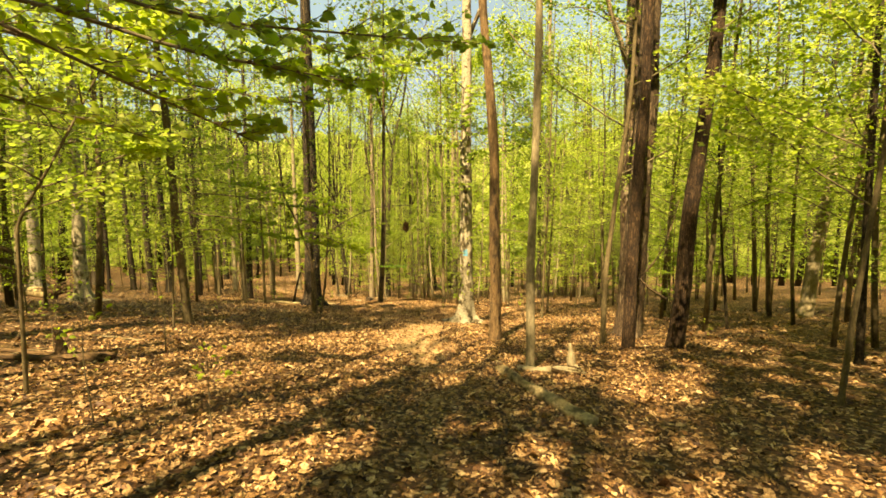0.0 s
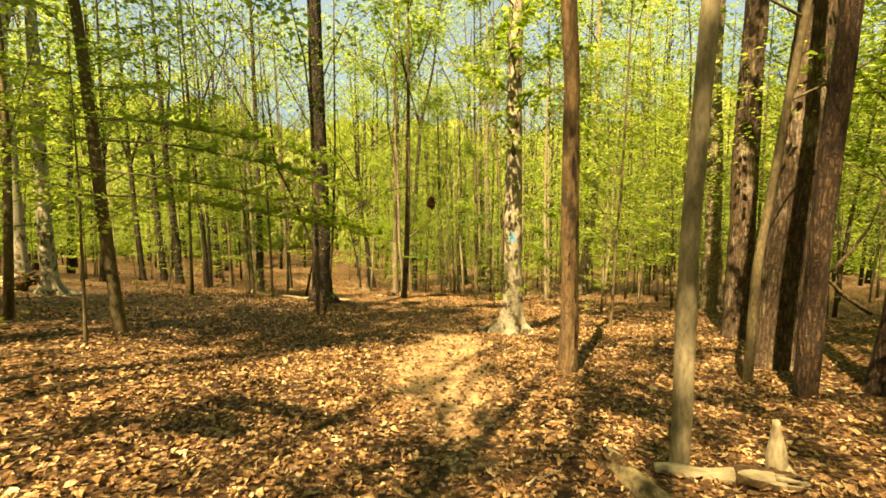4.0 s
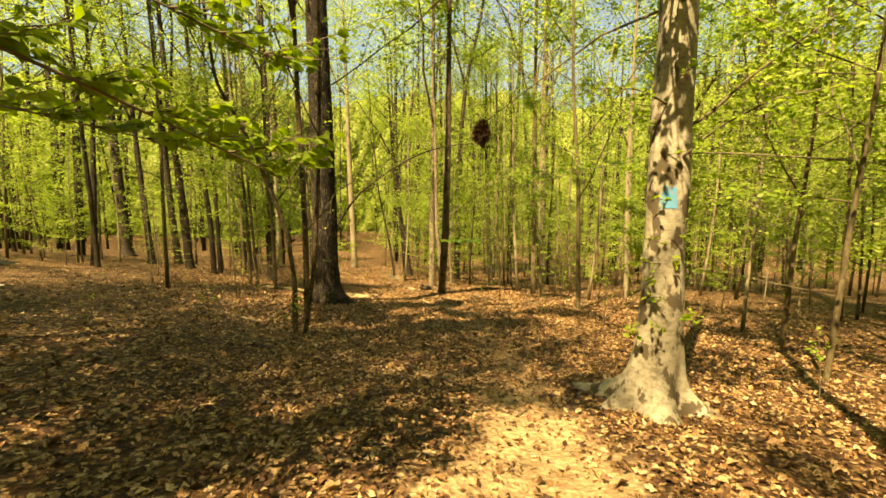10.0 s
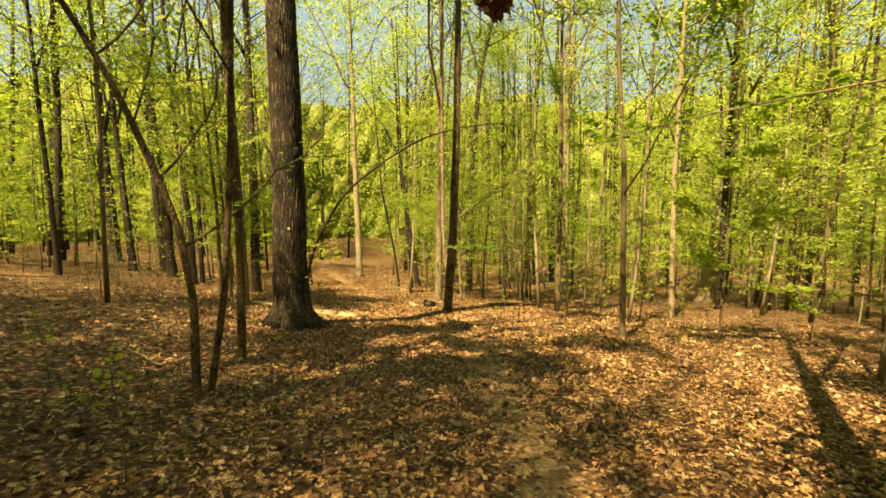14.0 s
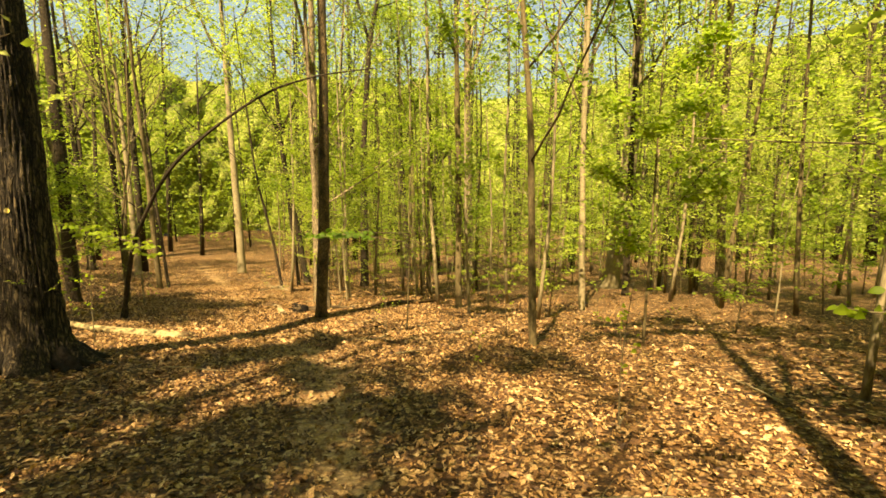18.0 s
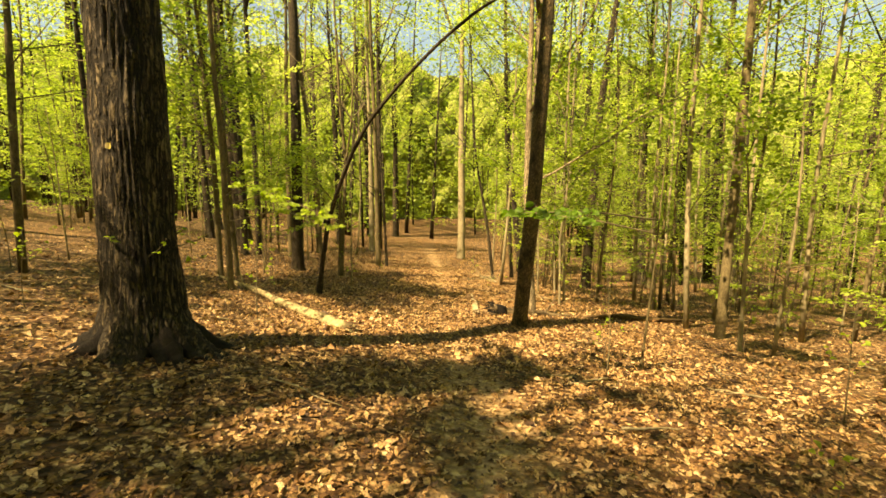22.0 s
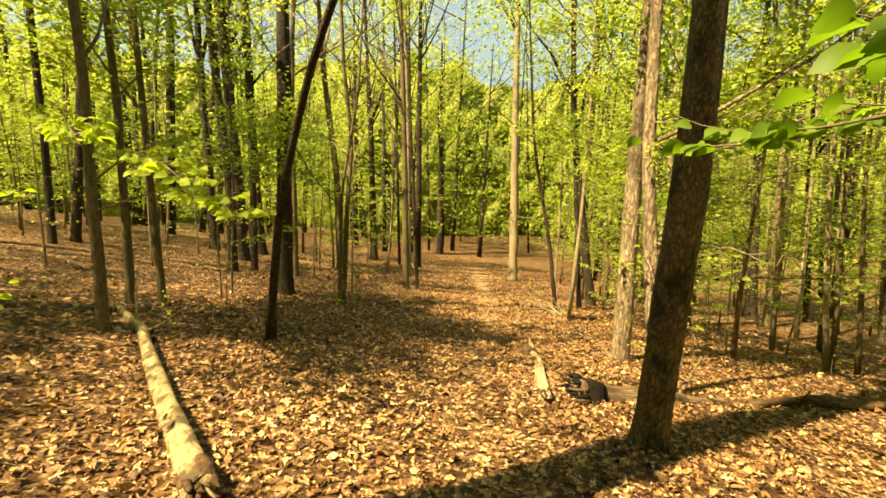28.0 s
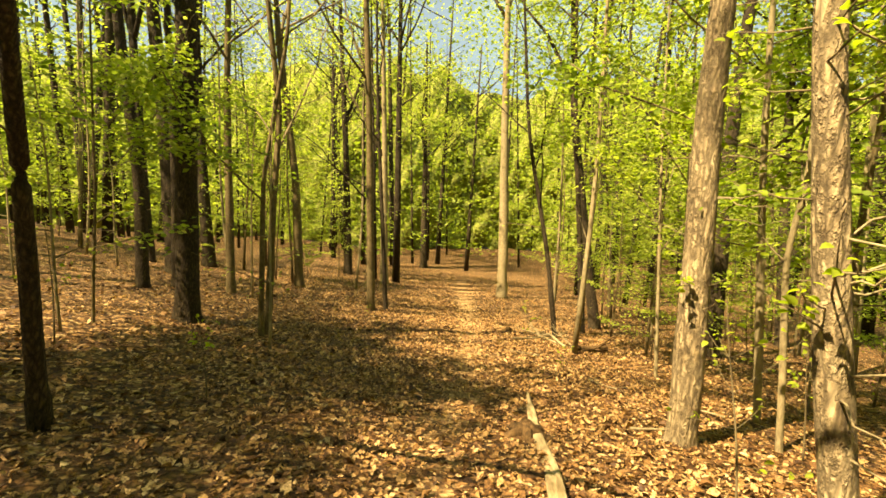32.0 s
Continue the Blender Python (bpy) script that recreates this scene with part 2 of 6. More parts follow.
def ground_mat():
    m, nt, b = mat("leaf_litter_ground", 0.85)
    tc = nt.nodes.new("ShaderNodeTexCoord")
    cells = nt.nodes.new("ShaderNodeTexVoronoi")
    cells.inputs["Scale"].default_value = 19.0
    cells.inputs["Randomness"].default_value = 1.0
    warp = noise_tex(nt, tc.outputs["Object"], 9.0, 3)
    add = nt.nodes.new("ShaderNodeMix")
    add.data_type = "VECTOR"
    add.inputs[0].default_value = 0.10
    nt.links.new(tc.outputs["Object"], add.inputs[4])
    nt.links.new(warp, add.inputs[5])
    nt.links.new(add.outputs[1], cells.inputs["Vector"])
    sep = nt.nodes.new("ShaderNodeSeparateColor")
    nt.links.new(cells.outputs["Color"], sep.inputs[0])
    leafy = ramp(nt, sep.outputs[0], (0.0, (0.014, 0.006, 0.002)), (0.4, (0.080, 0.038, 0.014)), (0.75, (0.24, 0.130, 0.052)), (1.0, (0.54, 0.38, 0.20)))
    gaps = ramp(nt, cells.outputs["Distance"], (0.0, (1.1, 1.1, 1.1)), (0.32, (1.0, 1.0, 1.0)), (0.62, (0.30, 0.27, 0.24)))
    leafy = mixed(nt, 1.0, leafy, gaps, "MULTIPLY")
    broad = noise_tex(nt, tc.outputs["Object"], 0.6, 5)
    leafy = mixed(nt, ramp(nt, broad, (0.35, (0.0, 0.0, 0.0)), (0.7, (0.25, 0.25, 0.25))), leafy, (0.16, 0.08, 0.028))
    soil_noise = noise_tex(nt, tc.outputs["Object"], 14.0, 8, 0.7)
    soil = ramp(nt, soil_noise, (0.3, (0.20, 0.112, 0.048)), (0.55, (0.40, 0.26, 0.128)), (0.8, (0.60, 0.44, 0.255)))
    worn = nt.nodes.new("ShaderNodeVertexColor")
    worn.layer_name = "worn"
    edge = noise_tex(nt, tc.outputs["Object"], 3.5, 5)
    mth = nt.nodes.new("ShaderNodeMath")
    mth.operation = "MULTIPLY_ADD"
    nt.links.new(edge, mth.inputs[0])
    mth.inputs[1].default_value = 0.9
    mth.inputs[2].default_value = -0.45
    sm = nt.nodes.new("ShaderNodeMath")
    sm.operation = "ADD"
    nt.links.new(worn.outputs[0], sm.inputs[0])
    nt.links.new(mth.outputs[0], sm.inputs[1])
    col = mixed(nt, ramp(nt, sm.outputs[0], (0.35, (0, 0, 0)), (0.75, (1, 1, 1))), leafy, soil)
    nt.links.new(col, b.inputs["Base Color"])
    bumped(nt, b, cells.outputs["Distance"], 0.8, 0.03)
    return m


GROUND = ground_mat()


def far_leaf_mat():
    m, nt, b = mat("distant_leaves", 0.9)
    where = coords(nt, (1, 1, 1))
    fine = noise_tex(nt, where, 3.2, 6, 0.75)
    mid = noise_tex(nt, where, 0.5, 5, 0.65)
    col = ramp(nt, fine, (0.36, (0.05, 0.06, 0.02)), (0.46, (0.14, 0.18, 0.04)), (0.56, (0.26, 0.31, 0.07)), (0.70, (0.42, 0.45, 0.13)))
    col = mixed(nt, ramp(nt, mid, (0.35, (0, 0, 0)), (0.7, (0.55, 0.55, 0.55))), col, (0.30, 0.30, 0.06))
    nt.links.new(col, b.inputs["Base Color"])
    bumped(nt, b, fine, 1.0, 0.4)
    return m


FAR_LEAF = far_leaf_mat()

# ---- mesh tools ----
# gaps cut in the unseen canopy to light chosen spots of the floor: middle and half-widths
LIT_SPOTS = ((-5.0, 7.3, 2.2, 1.7), (-3.3, 6.0, 1.6, 1.1), (-7.6, 10.4, 1.8, 1.1), (-13.9, 18.0, 1.4, 1.4), (2.7, 6.2, 0.8, 0.9), (-0.5, 10.9, 1.9, 2.4), (-1.9, 9.7, 1.2, 1.4), (-2.7, 3.7, 1.7, 1.3), (-6.0, 24.7, 1.6, 1.0), (-2.9, 28.2, 2.3, 2.8), (-1.2, 25.6, 2.0, 1.5), (-9.0, 38.0, 2.0, 5.0), (3.0, 22.0, 1.5, 1.5), (-5.5, 9.0, 2.0, 1.0), (-4.4, 29.9, 1.8, 1.7), (-8.3, 25.4, 1.2, 0.9), (-10.6, 40.5, 2.5, 4.0), (-12.4, 39.5, 2.2, 3.0), (-15.2, 44.2, 2.8, 3.2), (-18.5, 50.0, 3.0, 4.0), (-2.5, 10.4, 1.1, 0.8))


# stretches of floor set lighter (+) or shadier (-) by thinning or keeping canopy leaves: middle, radius, by how much
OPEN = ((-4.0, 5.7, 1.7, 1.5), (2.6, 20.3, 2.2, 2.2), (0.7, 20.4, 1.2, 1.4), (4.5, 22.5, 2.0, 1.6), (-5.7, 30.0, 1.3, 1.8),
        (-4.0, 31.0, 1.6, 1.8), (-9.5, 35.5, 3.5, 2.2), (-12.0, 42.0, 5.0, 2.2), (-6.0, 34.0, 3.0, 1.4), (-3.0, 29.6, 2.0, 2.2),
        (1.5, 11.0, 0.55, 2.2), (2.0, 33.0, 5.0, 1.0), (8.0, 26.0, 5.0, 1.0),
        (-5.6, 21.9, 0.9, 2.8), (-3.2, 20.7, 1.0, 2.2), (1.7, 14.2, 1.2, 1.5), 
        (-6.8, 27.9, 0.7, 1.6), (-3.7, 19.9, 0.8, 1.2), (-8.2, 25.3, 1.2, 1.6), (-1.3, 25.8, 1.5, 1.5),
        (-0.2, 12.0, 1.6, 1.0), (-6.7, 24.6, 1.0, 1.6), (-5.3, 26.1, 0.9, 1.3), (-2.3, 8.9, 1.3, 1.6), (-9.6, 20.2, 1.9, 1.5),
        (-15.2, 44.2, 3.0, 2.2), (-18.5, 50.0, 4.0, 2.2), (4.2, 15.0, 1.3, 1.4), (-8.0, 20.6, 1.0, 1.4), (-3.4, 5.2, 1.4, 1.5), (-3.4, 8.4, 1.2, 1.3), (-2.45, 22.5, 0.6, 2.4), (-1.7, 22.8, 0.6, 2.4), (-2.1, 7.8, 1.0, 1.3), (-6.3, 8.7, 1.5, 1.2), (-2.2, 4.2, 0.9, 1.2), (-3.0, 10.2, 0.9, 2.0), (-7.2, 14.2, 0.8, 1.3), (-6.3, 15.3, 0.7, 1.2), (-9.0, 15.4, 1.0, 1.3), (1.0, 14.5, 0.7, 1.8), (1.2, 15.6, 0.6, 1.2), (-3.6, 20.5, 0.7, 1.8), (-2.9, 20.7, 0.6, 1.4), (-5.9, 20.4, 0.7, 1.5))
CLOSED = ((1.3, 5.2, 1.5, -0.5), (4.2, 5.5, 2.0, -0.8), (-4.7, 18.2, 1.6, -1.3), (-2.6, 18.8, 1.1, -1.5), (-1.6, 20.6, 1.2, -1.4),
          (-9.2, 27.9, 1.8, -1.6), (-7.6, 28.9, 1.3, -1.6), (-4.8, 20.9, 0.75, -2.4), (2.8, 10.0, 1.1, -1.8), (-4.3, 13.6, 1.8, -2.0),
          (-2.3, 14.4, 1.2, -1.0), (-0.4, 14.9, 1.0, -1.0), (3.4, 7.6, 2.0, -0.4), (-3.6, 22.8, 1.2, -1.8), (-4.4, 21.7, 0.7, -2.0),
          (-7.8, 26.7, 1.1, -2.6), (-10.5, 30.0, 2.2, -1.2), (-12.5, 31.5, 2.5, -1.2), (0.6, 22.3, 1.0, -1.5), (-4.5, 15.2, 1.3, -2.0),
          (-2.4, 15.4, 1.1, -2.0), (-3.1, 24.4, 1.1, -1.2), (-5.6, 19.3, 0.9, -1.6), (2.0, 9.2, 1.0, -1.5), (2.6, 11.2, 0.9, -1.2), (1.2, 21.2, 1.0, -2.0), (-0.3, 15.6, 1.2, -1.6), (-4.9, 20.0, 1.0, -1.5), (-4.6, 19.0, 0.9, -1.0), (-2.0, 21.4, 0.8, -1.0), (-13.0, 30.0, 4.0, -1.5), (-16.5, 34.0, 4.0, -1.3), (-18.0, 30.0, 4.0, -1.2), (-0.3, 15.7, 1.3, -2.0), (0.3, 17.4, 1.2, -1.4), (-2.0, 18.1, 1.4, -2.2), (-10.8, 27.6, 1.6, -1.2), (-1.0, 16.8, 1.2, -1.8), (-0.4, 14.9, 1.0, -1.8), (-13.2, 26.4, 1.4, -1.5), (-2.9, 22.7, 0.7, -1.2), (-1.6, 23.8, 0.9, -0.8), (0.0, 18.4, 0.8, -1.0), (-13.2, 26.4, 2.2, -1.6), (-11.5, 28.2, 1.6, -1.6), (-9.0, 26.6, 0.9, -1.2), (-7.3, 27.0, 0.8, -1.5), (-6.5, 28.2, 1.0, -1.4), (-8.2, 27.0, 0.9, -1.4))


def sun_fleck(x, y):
    """Where canopy leaves are left out to put sun on the floor: patches a metre or two wide, steered by OPEN and
    CLOSED.
    """
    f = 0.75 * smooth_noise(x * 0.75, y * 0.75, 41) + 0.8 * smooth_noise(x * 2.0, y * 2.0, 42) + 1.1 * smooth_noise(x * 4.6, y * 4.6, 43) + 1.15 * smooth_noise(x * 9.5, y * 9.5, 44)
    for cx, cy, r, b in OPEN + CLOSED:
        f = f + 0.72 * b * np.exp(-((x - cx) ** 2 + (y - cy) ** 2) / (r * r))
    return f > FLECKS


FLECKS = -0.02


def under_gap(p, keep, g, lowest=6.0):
    """Which leaves stay: few of those that stand between the sun and a chosen lit spot or a fleck of light."""
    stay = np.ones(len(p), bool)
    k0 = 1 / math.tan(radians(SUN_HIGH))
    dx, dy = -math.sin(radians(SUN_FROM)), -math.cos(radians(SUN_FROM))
    for cx, cy, rx, ry in LIT_SPOTS:
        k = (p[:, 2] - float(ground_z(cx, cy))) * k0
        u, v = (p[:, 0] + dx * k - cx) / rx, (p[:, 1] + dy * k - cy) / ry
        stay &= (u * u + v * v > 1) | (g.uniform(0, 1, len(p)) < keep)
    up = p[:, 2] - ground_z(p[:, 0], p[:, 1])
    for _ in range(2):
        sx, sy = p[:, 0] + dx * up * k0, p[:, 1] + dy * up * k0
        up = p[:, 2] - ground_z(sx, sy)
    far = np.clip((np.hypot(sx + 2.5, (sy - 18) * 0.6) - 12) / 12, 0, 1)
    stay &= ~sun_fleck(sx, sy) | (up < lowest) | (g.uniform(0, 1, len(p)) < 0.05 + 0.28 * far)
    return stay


def mesh_of(name, verts, faces, material, smooth=False):
    verts, faces = np.asarray(verts, np.float32), np.asarray(faces, np.int32)
    me = bpy.data.meshes.new(name)
    n, k = faces.shape
    me.vertices.add(len(verts))
    me.vertices.foreach_set("co", verts.ravel())
    me.loops.add(n * k)
    me.loops.foreach_set("vertex_index", faces.ravel())
    me.polygons.add(n)
    me.polygons.foreach_set("loop_start", np.arange(0, n * k, k, dtype=np.int32))
    me.update(calc_edges=True)
    if smooth:
        me.polygons.foreach_set("use_smooth", np.ones(n, bool))
    me.materials.append(material)
    me.validate()
    return me


def part(name, me, parent, label=""):
    ob = new(name, me)
    ob.parent = parent
    return tagged(ob, label)


def thing(name, x, y, z, label, category, group="", kind=""):
    ob = new(name)
    ob.empty_display_size = 0.2
    ob.location = (x, y, z)
    return tagged(ob, label, category, group, kind)


def join(pieces):
    vs, fs, at = [], [], 0
    for v, f in pieces:
        vs.append(v)
        fs.append(f + at)
        at += len(v)
    return np.concatenate(vs), np.concatenate(fs)


def smooth_noise(x, y, seed=0):
    """Soft bumps from -1 to 1 over the plan."""
    r = np.random.default_rng(seed)
    out = np.zeros_like(x, dtype=float)
    for _ in range(7):
        ang, ph, f = r.uniform(0, 6.28), r.uniform(0, 6.28), r.uniform(0.6, 1.7)
        out += np.sin((x * math.cos(ang) + y * math.sin(ang)) * f + ph + 1.3 * np.sin(y * 0.31 * f + x * 0.23 + ph))
    return out / 4


def tube(points, radii, sides=10, rough=0.0, ridges=0, ridge=0.0, seed=0, cap=True):
    """Quads of a round limb along the points; rough: uneven girth, as a share of it."""
    p, r = np.asarray(points, float), np.asarray(radii, float)
    n = len(p)
    d = np.gradient(p, axis=0)
    d /= np.linalg.norm(d, axis=1)[:, None] + 1e-9
    ref = np.where(np.abs(d[:, 2:3]) > 0.9, np.array([[1.0, 0, 0]]), np.array([[0, 0, 1.0]]))
    u = np.cross(ref, d)
    u /= np.linalg.norm(u, axis=1)[:, None]
    w = np.cross(d, u)
    th = np.linspace(0, 2 * math.pi, sides, endpoint=False)
    g = np.random.default_rng(seed)
    girth = np.ones((n, sides))
    s = np.linspace(0, 1, n)[:, None]
    length = np.linalg.norm(np.diff(p, axis=0), axis=1).sum()
    if rough:
        for _ in range(6):
            k, ph, f = g.integers(1, 4), g.uniform(0, 6.28), g.uniform(0.5, 2.2) * length
            girth += rough * 0.45 * np.sin(k * th[None] + ph + f * s + np.sin(2.1 * f * s + ph))
    if ridges:
        z = p[:, 2:3]
        wob = 0.9 * np.sin(z * 2.3 + 3 * th[None]) + 0.7 * np.sin(z * 5.1 + 7.0 * th[None] + 1)
        a = ridges * th[None] + wob
        broken = 0.6 + 0.4 * np.sin(z * 13 + 4 * np.sin(5 * th[None] + z * 2) + 17 * th[None])
        girth += ridge * (np.abs(np.sin(a * 0.5)) ** 0.7 - 0.6) * broken
    rad = r[:, None] * girth
    v = p[:, None, :] + rad[..., None] * (np.cos(th)[None, :, None] * u[:, None, :] + np.sin(th)[None, :, None] * w[:, None, :])
    i = np.arange(n - 1)[:, None] * sides
    j = np.arange(sides)[None]
    k = (j + 1) % sides
    f = np.stack([i + j, i + k, i + sides + k, i + sides + j], -1).reshape(-1, 4)
    v = v.reshape(-1, 3)
    if cap:
        v = np.concatenate([v, p[:1], p[-1:]])
        c0, c1 = n * sides, n * sides + 1
        jj = np.arange(0, sides, 2)
        f = np.concatenate([f, np.stack([np.full_like(jj, c0), (jj + 2) % sides, (jj + 1) % sides, jj], -1),
                            np.stack([np.full_like(jj, c1), (n - 1) * sides + jj, (n - 1) * sides + (jj + 1) % sides, (n - 1) * sides + (jj + 2) % sides], -1)])
    return v, f


def leaves(centres, ways, ups, lengths, widths, fold=0.2, shape=1):
    """Leaf blades: shape 1 is two folded triangles, shape 2 an oval blade of twelve, 3 and 4 plain blades, 5 a lobed one."""
    c, d = np.asarray(centres, float), np.asarray(ways, float)
    d = d / (np.linalg.norm(d, axis=1)[:, None] + 1e-9)
    s = np.cross(d, ups)
    s /= np.linalg.norm(s, axis=1)[:, None] + 1e-9
    n = np.cross(s, d)
    L, W = np.asarray(lengths)[:, None], np.asarray(widths)[:, None]
    if shape == 1:
        v = np.stack([c - d * L / 2, c + s * W / 2 + n * W * fold - d * L * 0.05, c + d * L / 2, c - s * W / 2 + n * W * fold - d * L * 0.05], 1)
        f = np.array([[0, 3, 2], [0, 2, 1]])
        k = 4
    elif shape == 3:
        v = np.stack([c - d * L / 2, c - d * L * 0.2 + s * W * 0.42 + n * W * fold, c + d * L * 0.16 + s * W * 0.5 + n * W * fold * 0.6, c + d * L / 2 + n * L * 0.3 * fold,
                      c + d * L * 0.12 - s * W * 0.5 + n * W * fold * 0.9, c - d * L * 0.24 - s * W * 0.4 + n * W * fold * 0.4], 1)
        f = np.array([[0, 2, 1], [0, 3, 2], [0, 4, 3], [0, 5, 4]])
        k = 6
    elif shape == 4:
        v = np.stack([c - d * L * 0.5 + s * W * 0.22, c - d * L * 0.42 - s * W * 0.3, c + d * L * 0.36 - s * W * 0.5 + n * W * fold, c + d * L * 0.5 + s * W * 0.38], 1)
        f = np.array([[0, 1, 2], [0, 2, 3]])
        k = 4
    elif shape == 5:
        # a lobed blade: base, four pairs of lobes and notches, tip
        rows = [c - d * L * 0.5]
        for t, w in ((-0.26, 0.62), (-0.12, 0.26), (0.08, 1.0), (0.24, 0.40)):
            for sg, q in ((1, 1.0), (-1, 0.86)):
                rows.append(c + d * L * (t + 0.04 * sg) + s * W * 0.5 * w * q * sg + n * W * fold * w * w * (0.9 if sg > 0 else 0.45))
        rows.append(c + d * L * 0.5 + n * L * 0.35 * fold)
        v = np.stack(rows, 1)
        f = np.array([[0, 2, 1], [1, 2, 4], [1, 4, 3], [3, 4, 6], [3, 6, 5], [5, 6, 8], [5, 8, 7], [7, 8, 9]])
        k = 10
    else:
        rows = []
        for t, w, lift in ((-0.5, 0.0, 0.0), (-0.34, 0.74, 0.04), (-0.06, 1.0, 0.06), (0.24, 0.72, 0.03), (0.5, 0.0, -0.12)):
            mid = c + d * L * t + n * L * lift
            if w:
                rows += [mid + s * W / 2 * w + n * W * fold * w, mid, mid - s * W / 2 * w + n * W * fold * w]
            else:
                rows.append(mid)
        v = np.stack(rows, 1)
        f = [[0, 2, 1], [0, 3, 2], [7, 8, 10], [8, 9, 10]]
        for q in (1, 4):
            f += [[q, q + 1, q + 4], [q, q + 4, q + 3], [q + 1, q + 2, q + 5], [q + 1, q + 5, q + 4]]
        f = np.array(f)
        k = 11
    faces = (np.arange(len(c))[:, None, None] * k + f[None]).reshape(-1, 3)
    return v.reshape(-1, 3), faces


def random_ways(n, g, flat=1.0):
    a = g.uniform(0, 2 * math.pi, n)
    return np.stack([np.cos(a), np.sin(a), g.normal(0, 0.35, n) * flat], -1)


def random_ups(n, g, spread=0.5):
    u = np.stack([g.normal(0, spread, n), g.normal(0, spread, n), np.ones(n)], -1)
    return u / np.linalg.norm(u, axis=1)[:, None]


# ---- the lie of the land ----
SLOPE = (-2.9826, -0.2447, -3.5558, 0.1848, 0.2459, -0.1162, 0.252, -0.0534, -0.0435)
HUMPS = ((-4.4, 28.6, 2.2, 0.132), (-6.3, 11.2, 3, 0.151), (1.5, 12, 2.5, 0.05), (-5.6, 21, 2, 0.101), (-3, 19, 1.8, -0.151), (-6.4, 25, 1.8, -0.095),
         (-8, 31, 2.5, -0.109), (-1, 22.5, 2, 0.053), (0.5, 31, 2.5, -0.041), (-3.2, 10.2, 1.8, -0.152), (-14.5, 18.5, 3, -0.042), (-4, 32.5, 2, 0.139))
TRAIL = ((0.1, -14), (0.0, 0), (-0.25, 7.5), (-0.75, 10.3), (-0.55, 12.4), (-0.75, 15.8), (-1.7, 20.1), (-2.4, 22.4), (-5.4, 26.8), (-8.9, 34), (-11.8, 39.2), (-21, 55), (-30, 70))


def ground_z(x, y):
    x, y = np.asarray(x, float), np.asarray(y, float)
    cx, cy = np.clip(x, -32, 24), np.clip(y, -14, 64)
    u, v = (cx + 4) / 10, (cy - 20) / 20
    z = sum(c * b for c, b in zip(SLOPE, (1, u, v, u * u, u * v, v * v, v ** 3, u * v * v, u * u * v)))
    for hx, hy, s, h in HUMPS:
        z = z + h * np.exp(-((x - hx) ** 2 + (y - hy) ** 2) / (2 * s * s))
    return z - 0.02 * np.maximum(0, x - 24) + 0.015 * np.maximum(0, -32 - x) - 0.01 * np.maximum(0, y - 64) + 0.03 * np.maximum(0, -14 - y)


def trail_off(x, y):
    """Distance from the middle of the trodden trail."""
    x, y = np.asarray(x, float), np.asarray(y, float)
    best = np.full(np.broadcast(x, y).shape, 1e9)
    for (ax, ay), (bx, by) in zip(TRAIL, TRAIL[1:]):
        dx, dy = bx - ax, by - ay
        t = np.clip(((x - ax) * dx + (y - ay) * dy) / (dx * dx + dy * dy), 0, 1)
        best = np.minimum(best, np.hypot(x - ax - t * dx, y - ay - t * dy))
    return best


def path_off(x, y):
    """Distance from the walked line."""
    line = ((0, -2), (-0.2, 3), (-0.6, 8.2), (-0.85, 12), (-0.9, 14.5), (-0.45, 16.2), (-0.9, 18), (-2.0, 20.7), (-4.33, 25.6))
    best = 1e9
    for (ax, ay), (bx, by) in zip(line, line[1:]):
        dx, dy = bx - ax, by - ay
        t = min(max(((x - ax) * dx + (y - ay) * dy) / (dx * dx + dy * dy), 0), 1)
        best = min(best, math.hypot(x - ax - t * dx, y - ay - t * dy))
    return best


def bareness(y):
    """How far the trail is trodden clear of leaves along its way."""
    return np.interp(y, (-5, 7, 9, 13, 15, 18, 23, 25, 33, 40), (0.3, 0.4, 0.85, 0.85, 0.6, 0.55, 0.6, 0.35, 0.5, 0.85))


def trail_width(x, y):
    """The bare earth widens in front of the beech and where feet have slid on the slope."""
    return 0.5 + 0.75 * np.exp(-((np.asarray(x) + 0.4) / 1.6) ** 2 - ((np.asarray(y) - 10.8) / 2.2) ** 2) + 0.25 * np.exp(-((np.asarray(y) - 21.5) / 2.0) ** 2)


